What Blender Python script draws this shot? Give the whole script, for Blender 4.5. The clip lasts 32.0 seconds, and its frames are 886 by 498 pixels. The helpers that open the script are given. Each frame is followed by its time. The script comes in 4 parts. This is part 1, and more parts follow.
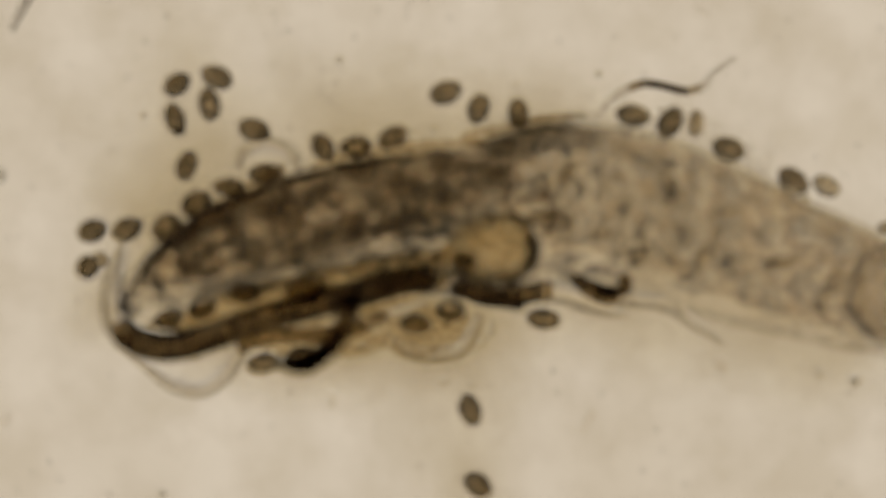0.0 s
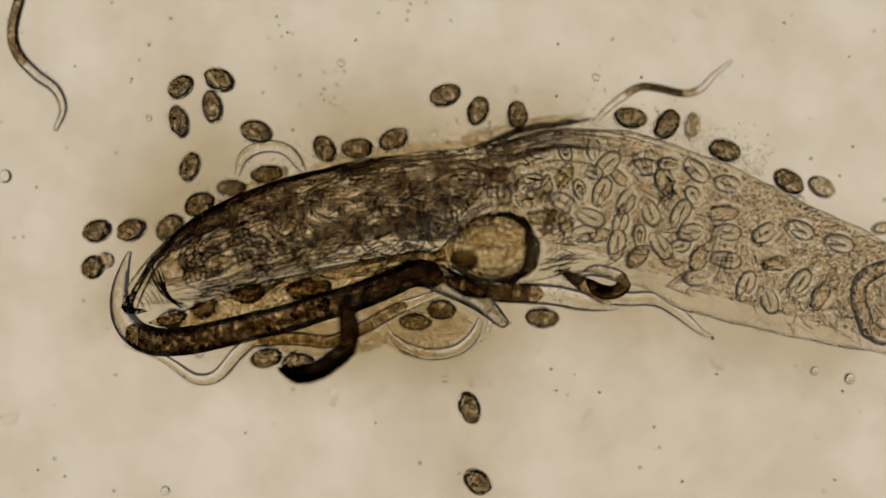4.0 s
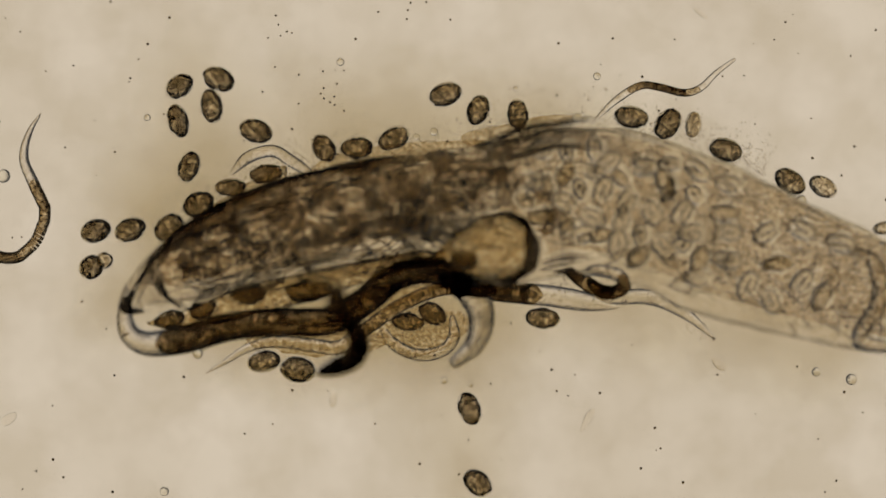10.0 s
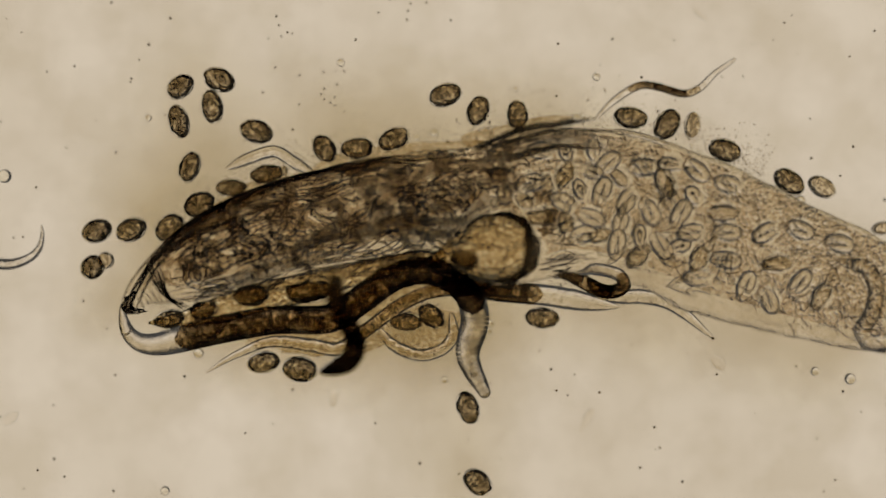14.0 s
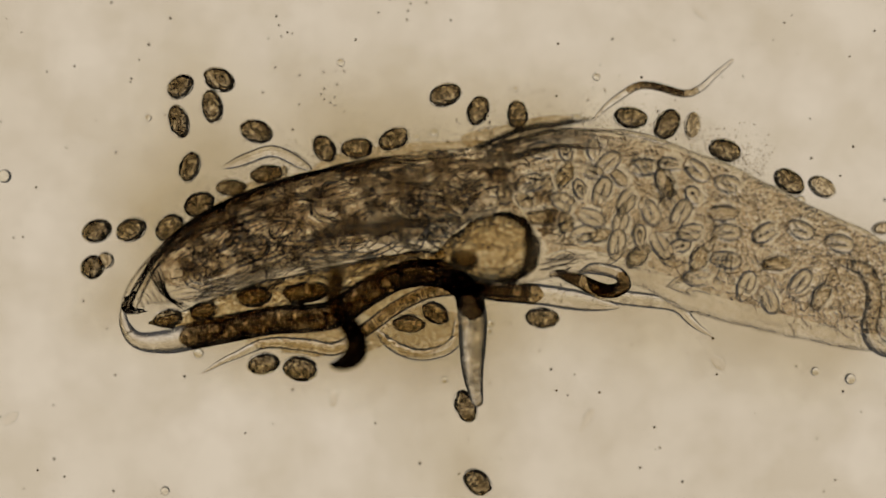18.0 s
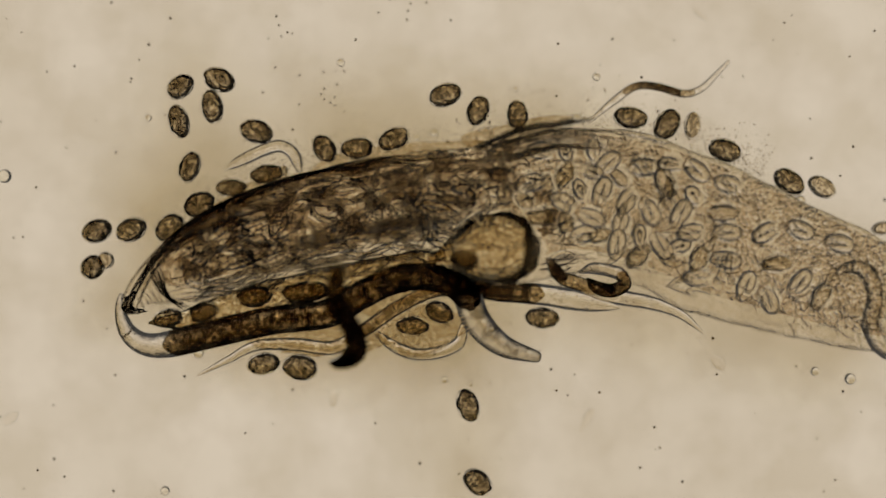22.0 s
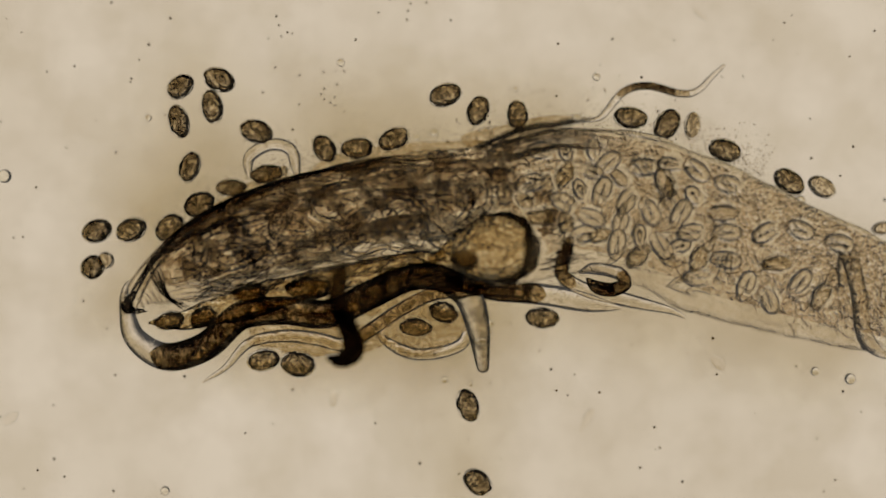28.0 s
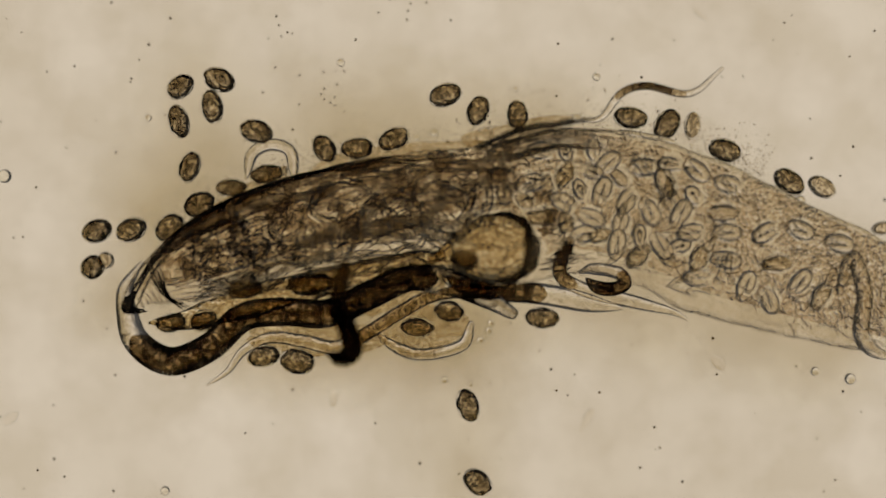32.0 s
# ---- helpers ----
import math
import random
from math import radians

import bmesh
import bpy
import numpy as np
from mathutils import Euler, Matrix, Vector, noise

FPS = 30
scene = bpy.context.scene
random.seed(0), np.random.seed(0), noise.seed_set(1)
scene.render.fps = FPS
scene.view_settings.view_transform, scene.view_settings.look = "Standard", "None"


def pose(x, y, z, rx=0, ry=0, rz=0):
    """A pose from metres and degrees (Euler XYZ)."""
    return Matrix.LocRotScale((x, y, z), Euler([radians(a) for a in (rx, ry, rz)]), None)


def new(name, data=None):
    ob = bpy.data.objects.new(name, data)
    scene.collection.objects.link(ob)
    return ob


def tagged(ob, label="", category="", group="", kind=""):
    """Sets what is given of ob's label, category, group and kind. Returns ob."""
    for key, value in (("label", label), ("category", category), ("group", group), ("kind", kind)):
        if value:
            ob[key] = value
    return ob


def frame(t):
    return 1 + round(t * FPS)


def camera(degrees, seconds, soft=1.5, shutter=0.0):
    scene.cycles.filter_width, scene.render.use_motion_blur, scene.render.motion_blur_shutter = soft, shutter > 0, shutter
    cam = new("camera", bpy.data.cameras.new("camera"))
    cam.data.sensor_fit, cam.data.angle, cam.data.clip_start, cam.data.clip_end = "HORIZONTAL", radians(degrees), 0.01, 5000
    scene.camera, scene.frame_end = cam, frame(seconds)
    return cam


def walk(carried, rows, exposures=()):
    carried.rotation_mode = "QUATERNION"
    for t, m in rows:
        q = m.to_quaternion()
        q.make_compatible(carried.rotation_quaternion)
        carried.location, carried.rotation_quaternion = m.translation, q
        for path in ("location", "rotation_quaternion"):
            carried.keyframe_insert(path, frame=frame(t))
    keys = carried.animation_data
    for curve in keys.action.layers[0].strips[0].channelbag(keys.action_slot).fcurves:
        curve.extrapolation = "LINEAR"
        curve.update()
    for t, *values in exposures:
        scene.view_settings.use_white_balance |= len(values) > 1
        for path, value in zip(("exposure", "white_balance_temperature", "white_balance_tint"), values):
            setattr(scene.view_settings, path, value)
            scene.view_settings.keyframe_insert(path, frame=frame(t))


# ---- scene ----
# A microscope's field, 1.57 mm across, built as a model at 5000 : 1. All lengths below are the
# specimen's own in micrometres (an egg is 60 long); U turns them into the model's metres.
U = 0.005
FOCUS = 10000 * U                              # working distance of the objective, 10 mm
cam = camera(2 * math.degrees(math.atan(784 * U / FOCUS)), 32.0)
scene.cycles.max_bounces = scene.cycles.transmission_bounces = scene.cycles.transparent_max_bounces = 40   # many thin clear layers lie on one another
cam.data.dof.use_dof = True
cam.data.dof.focus_distance = FOCUS
cam.data.dof.aperture_fstop = cam.data.lens / (2 * 850 * U * 1000)


def eye(z):
    """Straight down, with the plane z micrometres above the slide in focus."""
    return pose(0, 0, FOCUS + z * U)


walk(cam, [(0, eye(-90)), (0.2, eye(-40)), (0.4, eye(20)), (0.6, eye(34)), (1.0, eye(32)), (1.5, eye(6)), (2.2, eye(-6)),
           (3.0, eye(16)), (3.6, eye(32)), (5.4, eye(74)), (7.0, eye(78)), (9.1, eye(72)), (9.35, eye(40)),
           (9.6, eye(2)), (10.4, eye(4)), (11.2, eye(24)), (13.0, eye(33)), (32.0, eye(33))])

# ---- light: the lamp and condenser under the stage, in a dark room ----
world = bpy.data.worlds.new("dark_room")
scene.world = world
world.use_nodes = True
world.node_tree.nodes["Background"].inputs[0].default_value = (0.062, 0.060, 0.058, 1)
world.node_tree.nodes["Background"].inputs[1].default_value = 1.0
LAMP_R, LAMP_Z = 2750 * U, -10000 * U
lamp_data = bpy.data.lights.new("condenser_lamp", "AREA")
lamp_data.shape = "DISK"
lamp_data.size = 2 * LAMP_R
lamp_data.energy = 0.592 * math.pi * math.pi * LAMP_R ** 2
lamp_data.color = (1.0, 0.842, 0.635)
lamp = new("condenser_lamp", lamp_data)
lamp.matrix_world = pose(0, 0, LAMP_Z, 180)


# ---- materials ----
def nodes_of(mat):
    mat.use_nodes = True
    nt = mat.node_tree
    nt.nodes.clear()
    return nt, nt.nodes, nt.links


def noise_ramp(nt, scale, stops, detail=4.0, rough=0.6):
    """Noise in features per micrometre over the grain coordinates of the mesh, through a colour ramp."""
    N, L = nt.nodes, nt.links
    at = N.new("ShaderNodeAttribute")
    at.attribute_name = "grain"
    mp = N.new("ShaderNodeVectorMath")
    mp.operation = "SCALE"
    mp.inputs[3].default_value = scale
    L.new(at.outputs["Vector"], mp.inputs[0])
    out = mp.outputs[0]
    no = N.new("ShaderNodeTexNoise")
    no.inputs["Scale"].default_value = 1.0
    no.inputs["Detail"].default_value = detail
    no.inputs["Roughness"].default_value = rough
    L.new(out, no.inputs["Vector"])
    ra = N.new("ShaderNodeValToRGB")
    el = ra.color_ramp.elements
    while len(el) < len(stops):
        el.new(0.5)
    for e, (p, c) in zip(el, stops):
        e.position, e.color = p, (*c, 1)
    L.new(no.outputs["Fac"], ra.inputs[0])
    return ra.outputs[0], no.outputs["Fac"]


def tissue(name, ior, scale, stops, bump=0.0, detail=4.0, relief=3.0, fine=None):
    """Wet see-through tissue: refraction against the water around it, tinted by its grain. No ior: no bending.
    fine: a second grain (scale, darkest tint) laid over the first, which also makes the relief."""
    mat = bpy.data.materials.new(name)
    nt, N, L = nodes_of(mat)
    col, fac = noise_ramp(nt, scale, stops, detail)
    if fine:
        col2, _ = noise_ramp(nt, fine[0], [(0.40, fine[1]), (0.56, (1, 1, 1))], 3.0)
        fac = noise_ramp(nt, fine[0], [(0.40, fine[1]), (0.56, (1, 1, 1))], 0.0)[1]
        mx = N.new("ShaderNodeMix")
        mx.data_type, mx.blend_type = "RGBA", "MULTIPLY"
        mx.inputs["Factor"].default_value = 1.0
        L.new(col, mx.inputs["A"])
        L.new(col2, mx.inputs["B"])
        for s in mx.outputs:
            if s.type == "RGBA":
                col = s
    rf = N.new("ShaderNodeBsdfRefraction" if ior else "ShaderNodeBsdfTransparent")
    L.new(col, rf.inputs["Color"])
    if ior:
        rf.inputs["IOR"].default_value = ior
        rf.inputs["Roughness"].default_value = 0.0
        if bump:
            bu = N.new("ShaderNodeBump")
            bu.inputs["Strength"].default_value = bump
            bu.inputs["Distance"].default_value = relief * U
            L.new(fac, bu.inputs["Height"])
            L.new(bu.outputs[0], rf.inputs["Normal"])
    L.new(rf.outputs[0], N.new("ShaderNodeOutputMaterial").inputs[0])
    return mat


M = {
    "clear": tissue("clear_cuticle", 1.15, 0.03, [(0.36, (0.955, 0.94, 0.91)), (0.60, (1, 0.995, 0.985))], 0.3, 5.0, 3.0, (0.16, (0.945, 0.93, 0.90))),
    "wall": tissue("thick_cuticle", 1.23, 0.03, [(0.36, (0.93, 0.915, 0.89)), (0.60, (1, 0.995, 0.985))], 0.3, 5.0, 3.0, (0.16, (0.93, 0.915, 0.89))),
    "snout": tissue("streaked_cuticle", 1.18, 0.035, [(0.38, (0.70, 0.685, 0.66)), (0.58, (0.99, 0.985, 0.975))], 0.4, 5.0, 3.0, (0.12, (0.86, 0.845, 0.825))),
    "faint": tissue("faint_cuticle", 1.05, 0.05, [(0.3, (0.98, 0.97, 0.95)), (0.7, (1, 0.995, 0.99))], 0.3),
    "gut": tissue("brown_gut", None, 0.055, [(0.38, (0.21, 0.18, 0.14)), (0.48, (0.41, 0.355, 0.275)), (0.59, (0.94, 0.87, 0.73))], 0, 6.0, 3.0, (0.17, (0.40, 0.35, 0.275))),
    "gut_dark": tissue("dark_gut", None, 0.05, [(0.38, (0.17, 0.15, 0.13)), (0.50, (0.31, 0.275, 0.23)), (0.62, (0.78, 0.72, 0.61))], 0, 6.0, 3.0, (0.15, (0.42, 0.38, 0.32))),
    "gut_pale": tissue("pale_granular_gut", None, 0.06, [(0.36, (0.56, 0.50, 0.40)), (0.50, (0.80, 0.74, 0.62)), (0.62, (0.99, 0.965, 0.90))], 0, 6.0, 3.0, (0.18, (0.60, 0.54, 0.44))),
    "folded": tissue("folded_larva", 1.12, 0.08, [(0.36, (0.97, 0.96, 0.935)), (0.62, (1, 0.998, 0.99))], 0.4, 4.0, 3.0, (0.22, (0.95, 0.935, 0.905))),
    "larva": tissue("larval_tissue", 1.20, 0.07, [(0.36, (0.975, 0.965, 0.945)), (0.62, (1, 0.998, 0.992))], 0.5, 4.0, 3.0, (0.18, (0.965, 0.95, 0.93))),
    "black": tissue("dense_tissue", 1.26, 0.06, [(0.36, (0.55, 0.53, 0.49)), (0.62, (0.95, 0.93, 0.89))], 1.0, 5.0, 4.0, (0.14, (0.74, 0.71, 0.66))),
    "pitch": tissue("dark_dense_tissue", 1.28, 0.06, [(0.38, (0.26, 0.25, 0.24)), (0.62, (0.66, 0.64, 0.60))], 1.0, 5.0, 4.0, (0.14, (0.62, 0.60, 0.56))),
    "sac": tissue("thin_body_wall", 1.05, 0.05, [(0.36, (0.98, 0.965, 0.94)), (0.62, (1, 0.995, 0.985))], 0.8, 6.0, 3.0, (0.19, (0.92, 0.90, 0.865))),
    "mass": tissue("brown_mass", None, 0.035, [(0.40, (0.81, 0.765, 0.71)), (0.5, (0.97, 0.955, 0.925)), (0.57, (1, 0.998, 0.99))], 0, 6.0, 4.0, (0.12, (0.90, 0.87, 0.825))),
    "crumb": tissue("crumbly_tissue", 1.22, 0.024, [(0.42, (0.73, 0.69, 0.64)), (0.5, (0.985, 0.97, 0.945)), (0.56, (1, 0.998, 0.99))], 1.0, 5.0, 3.8, (0.15, (0.80, 0.76, 0.71))),
    "pulp": tissue("clear_pulp", 1.22, 0.025, [(0.38, (0.935, 0.905, 0.86)), (0.60, (1, 0.99, 0.97))], 1.0, 5.0, 3.2, (0.17, (0.88, 0.845, 0.79))),
    "fold": tissue("folded_skin", 1.25, 0.05, [(0.3, (0.90, 0.88, 0.85)), (0.7, (0.998, 0.99, 0.98))], 0.5, 4.0, 3.0, (0.16, (0.94, 0.925, 0.895))),
    "shell": tissue("egg_shell", 1.05, 0.05, [(0.3, (0.93, 0.91, 0.87)), (0.7, (0.99, 0.98, 0.95))], 0.3),
    "yolk": tissue("egg_yolk", 1.09, 0.07, [(0.37, (0.46, 0.415, 0.345)), (0.50, (0.70, 0.65, 0.555)), (0.61, (0.98, 0.935, 0.84))], 1.0, 6.0, 4.0, (0.17, (0.44, 0.40, 0.33))),
    "pale": tissue("pale_yolk", 1.05, 0.09, [(0.38, (0.76, 0.715, 0.63)), (0.60, (1, 0.975, 0.92))], 1.0, 6.0, 5.0, (0.18, (0.66, 0.615, 0.53))),
    "amber": tissue("amber_tissue", 1.16, 0.04, [(0.38, (0.84, 0.765, 0.61)), (0.5, (0.96, 0.915, 0.81)), (0.62, (1, 0.985, 0.93))], 1.0, 7.0, 4.0, (0.17, (0.70, 0.63, 0.50))),
    "grainy": tissue("granular_embryo", 1.07, 0.10, [(0.40, (0.86, 0.83, 0.765)), (0.58, (1, 0.99, 0.97))], 1.0, 6.0, 4.0, (0.22, (0.78, 0.74, 0.67))),
    "granule": tissue("clear_granule", 1.22, 0.05, [(0.3, (0.92, 0.90, 0.85)), (0.7, (0.98, 0.965, 0.93))]),
    "grain": tissue("clear_fluid_grain", 1.07, 0.05, [(0.3, (0.955, 0.94, 0.91)), (0.7, (0.995, 0.99, 0.98))]),
    "bubble": tissue("droplet", 1.09, 0.05, [(0.3, (0.95, 0.93, 0.88)), (0.7, (1, 1, 0.98))]),
    # tint of one dried stain and of the painted halo
    "smear_halo": tissue("smear_halo_tint", None, 0.02, [(0.35, (0.92, 0.90, 0.85)), (0.65, (0.955, 0.945, 0.91))], 0, 4.0),
    "slime": tissue("slime", 1.10, 0.04, [(0.35, (0.90, 0.86, 0.77)), (0.65, (0.99, 0.97, 0.925))], 1.0, 6.0, 4.0, (0.15, (0.84, 0.795, 0.71))),
    "speck": tissue("dust", 1.10, 0.20, [(0.3, (0.30, 0.26, 0.20)), (0.7, (0.6, 0.54, 0.45))]),
}


# ---- helpers for meshes ----
def P(x, y, z=0.0):
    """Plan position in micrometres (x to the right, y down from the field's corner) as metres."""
    k = 1 - (z - 25) * U / FOCUS               # higher things stand nearer to the lens
    return Vector(((x - 784) * U * k, (441 - y) * U * k, z * U))


def mesh_of(name, verts, faces, mat, smooth=True, grain=(0, 0, 0)):
    """A mesh whose grain coordinates are its own, in micrometres, moved by grain."""
    me = bpy.data.meshes.new(name)
    me.from_pydata([tuple(v) for v in verts], [], faces)
    me.materials.append(mat)
    me.polygons.foreach_set("use_smooth", [smooth] * len(me.polygons))
    at = me.attributes.new("grain", "FLOAT_VECTOR", "POINT")
    at.data.foreach_set("vector", (np.array([tuple(v) for v in verts]) / U + np.array(grain)).astype(np.float32).ravel())
    me.update()
    return me


def part(name, me, parent, m=None, label=""):
    ob = new(name, me)
    ob.parent = parent
    if m is not None:
        ob.matrix_basis = m
    if label:
        ob["label"] = label
    return ob


def thing(name, at, label, category, group="", angle=0.0):
    ob = new(name)
    ob.empty_display_size = 20 * U
    ob.matrix_basis = Matrix.Translation(at) @ Matrix.Rotation(radians(angle), 4, "Z")
    return tagged(ob, label, category, group)


def ball(name, a, b, c, mat, lump=0.0, freq=0.05, seed=0, rings=14, sides=22):
    """A closed ellipsoid with half-axes a, b, c along x, y, z, made uneven by noise."""
    verts, faces = [], []
    off = Vector((seed * 7.3, seed * 3.1, seed * 5.7))
    def bump(d):
        k = 1 + lump * noise.noise(Vector((d.x * a, d.y * b, d.z * c)) * freq + off)
        return Vector((d.x * a * k, d.y * b * k, d.z * c * k)) * U
    verts.append(bump(Vector((1, 0, 0))))
    for i in range(1, rings):
        th = math.pi * i / rings
        for j in range(sides):
            ph = 2 * math.pi * j / sides
            verts.append(bump(Vector((math.cos(th), math.sin(th) * math.cos(ph), math.sin(th) * math.sin(ph)))))
    verts.append(bump(Vector((-1, 0, 0))))
    for j in range(sides):
        k = (j + 1) % sides
        faces.append((0, 1 + j, 1 + k))
        for i in range(rings - 2):
            p, q = 1 + i * sides, 1 + (i + 1) * sides
            faces.append((p + j, q + j, q + k, p + k))
        p = 1 + (rings - 2) * sides
        faces.append((p + k, p + j, len(verts) - 1))
    return mesh_of(name, verts, faces, mat, grain=(seed * 211 % 5000, seed * 97 % 3000, 0))


def spline(points, n):
    """n+1 points evenly spaced along a smooth curve through points (tuples of x, y, z)."""
    pts = [np.array(p, float) for p in points]
    pts = [2 * pts[0] - pts[1]] + pts + [2 * pts[-1] - pts[-2]]
    fine = []
    for i in range(1, len(pts) - 2):
        p0, p1, p2, p3 = pts[i - 1:i + 3]
        for u in np.linspace(0, 1, 16, endpoint=False):
            fine.append(0.5 * (2 * p1 + (p2 - p0) * u + (2 * p0 - 5 * p1 + 4 * p2 - p3) * u ** 2 + (3 * p1 - p0 - 3 * p2 + p3) * u ** 3))
    fine.append(pts[-2])
    fine = np.array(fine)
    d = np.concatenate([[0], np.cumsum(np.linalg.norm(np.diff(fine, axis=0), axis=1))])
    s = np.linspace(0, d[-1], n + 1)
    return np.stack([np.interp(s, d, fine[:, k]) for k in range(3)], 1), d[-1]


def chain(points, n, length, anchor):
    """n+1 points a fixed step apart along the curve, with the point at the share anchor of it kept in place."""
    ln, d = spline(points, 240)
    u = np.arange(241) * d / 240
    s = anchor * d + (np.arange(n + 1) / n - anchor) * length
    out = np.stack([np.interp(s, u, ln[:, k]) for k in range(3)], 1)
    for i in range(n + 1):                     # past its ends the curve runs straight on
        if s[i] < 0:
            out[i] = ln[0] + (ln[0] - ln[8]) / (8 * d / 240) * -s[i]
        if s[i] > d:
            out[i] = ln[-1] + (ln[-1] - ln[-9]) / (8 * d / 240) * (s[i] - d)
    return out


def tube(name, pts, radii, mat, sides=14, flat=1.0, closed=True, wob=0.0, seed=0, grain=(0, 0, 0), cut=None):
    """A tube through pts (micrometres, own space), round, or flattened in z; its ends taper shut."""
    verts, faces = [], []
    n = len(pts)
    pts = [Vector(p) for p in pts]
    for i, p in enumerate(pts):
        t = (pts[min(i + 1, n - 1)] - pts[max(i - 1, 0)]).normalized()
        side = Vector((0, 0, 1)).cross(t).normalized()
        up = t.cross(side)
        for j in range(sides):
            a = 2 * math.pi * j / sides
            r = radii[i]
            if wob:
                r *= 1 + wob * noise.noise(Vector((i * 0.35, math.cos(a) * 1.6, math.sin(a) * 1.6 + seed)))
            v = p + side * (math.cos(a) * r) + up * (math.sin(a) * r * flat)
            if cut:                            # slant the ends to the bends at both joints
                f = min(max(p.x / cut[2], -1), 1)
                v.x -= v.y * math.tan((cut[1] if f > 0 else cut[0]) / 2) * f
            verts.append(v * U)
    for i in range(n - 1):
        for j in range(sides):
            k = (j + 1) % sides
            faces.append((i * sides + j, i * sides + k, (i + 1) * sides + k, (i + 1) * sides + j))
    if closed:
        faces.append(tuple(range(sides - 1, -1, -1)))
        faces.append(tuple(range((n - 1) * sides, n * sides)))
    return mesh_of(name, verts, faces, mat, grain=grain)


MOVES = []                                     # (part, rows) of all that moves, keyed at the end


def worm(name, label, keys, width, segs, paint, head=0.25, tail=0.35, z=None, group="", category="nematode", over=1.03, sides=16, anchor=0.5, tip=0.45, length=0):
    """A worm in rigid rings that follow each other. keys: seconds -> centreline from tail to head (x, y[, z]);
    paint(s): the wall's and the gut's material at s from 0 (tail) to 1 (head); head, tail: shares of the length that taper."""
    z = width / 2 if z is None else z
    lines, mean = {}, 0
    for t, line in keys.items():
        line = [(p[0], p[1], p[2] if len(p) > 2 else z) for p in line]
        lines[t] = line
        mean += spline(line, segs)[1] / len(keys)
    length = length or mean
    for t in lines:
        lines[t] = chain(lines[t], segs, length, anchor)
    first = lines[min(lines)]
    base = P(first[:, 0].mean(), first[:, 1].mean(), 0)
    body = thing(name, base, label, category, group)
    step = length / segs
    bend = np.zeros(segs + 1)                  # the middle of all bends at each joint; the rings are cut to it
    turns = []
    for ln in lines.values():
        d = np.diff(ln[:, :2], axis=0) * (1, -1)
        turns.append(np.arctan2(d[:-1, 0] * d[1:, 1] - d[:-1, 1] * d[1:, 0], (d[:-1] * d[1:]).sum(1)))
    bend[1:-1] = (np.min(turns, axis=0) + np.max(turns, axis=0)) / 2
    def radius(s):
        r = 1.0
        if s < tail:
            r = 0.10 + 0.90 * math.sin(s / tail * math.pi / 2) ** 0.8
        if s > 1 - head:
            r = min(r, tip + (1 - tip) * math.sin((1 - s) / head * math.pi / 2))
        return max(r * width / 2, 0.6)
    for i in range(segs):
        a, b = i / segs, (i + 1) / segs
        s0, s1 = a - (over - 1) / 2 / segs, b + (over - 1) / 2 / segs
        n = 4
        xs = [-step * over / 2 + step * over * k / n for k in range(n + 1)]
        rs = [radius(min(max(s0 + (s1 - s0) * k / n, 0), 1)) for k in range(n + 1)]
        if i == segs - 1:
            xs += [xs[-1] + rs[-1] * 0.5, xs[-1] + rs[-1] * 0.75]
            rs += [rs[-1] * 0.75, rs[-1] * 0.3]
        me = tube("ring", [(x, 0, 0) for x in xs], rs, M[paint((a + b) / 2)[0]], sides, closed=False, grain=(i * step + base.x / U * 7, base.y / U * 5, 0), cut=(bend[i], bend[i + 1], step * over / 2))
        nm = "tail_tip" if i == 0 else "head" if i == segs - 1 else "body_ring"
        ring = part(nm, me, body)
        core = paint((a + b) / 2)[1]
        if core:
            ends = [j for j in range(-1, segs + 1) if j < 0 or j == segs or not paint((j + 0.5) / segs)[1]]
            wave = []
            for k in range(len(rs)):
                u = i + k / n
                gap = max(min(abs(u - (j + (j < u))) for j in ends), 0.12)
                wave.append((0.84 + 0.10 * noise.noise(Vector((u * step * 0.05, width, 0)))) * min(1, (gap * step / (0.45 * width)) ** 0.5))
            me = tube("gut", [(x * 1.13 / over, 0, 0) for x in xs], [r * w for r, w in zip(rs, wave)], M[core], 12, closed=False, grain=(i * step + base.x / U * 7, base.y / U * 5, 40), cut=(bend[i], bend[i + 1], step * over / 2))
            part("gut", me, ring, label="dark granular gut")
        rows = []
        for t in sorted(lines):
            p, q = lines[t][i], lines[t][i + 1]
            mid = P(*((p + q) / 2)) - base
            d = Vector((q[0] - p[0], -(q[1] - p[1]), q[2] - p[2])).normalized()
            side = Vector((0, 0, 1)).cross(d).normalized()
            rot = Matrix((d, side, d.cross(side))).transposed().to_4x4()
            rows.append((t, Matrix.Translation(mid) @ rot))
        ring.matrix_basis = rows[0][1]
        if len(rows) > 1:
            if rows[0][0] > 0:
                rows.insert(0, (0.0, rows[0][1]))
            if rows[-1][0] < 32:
                rows.append((32.0, rows[-1][1]))
            MOVES.append((ring, rows))
    return body


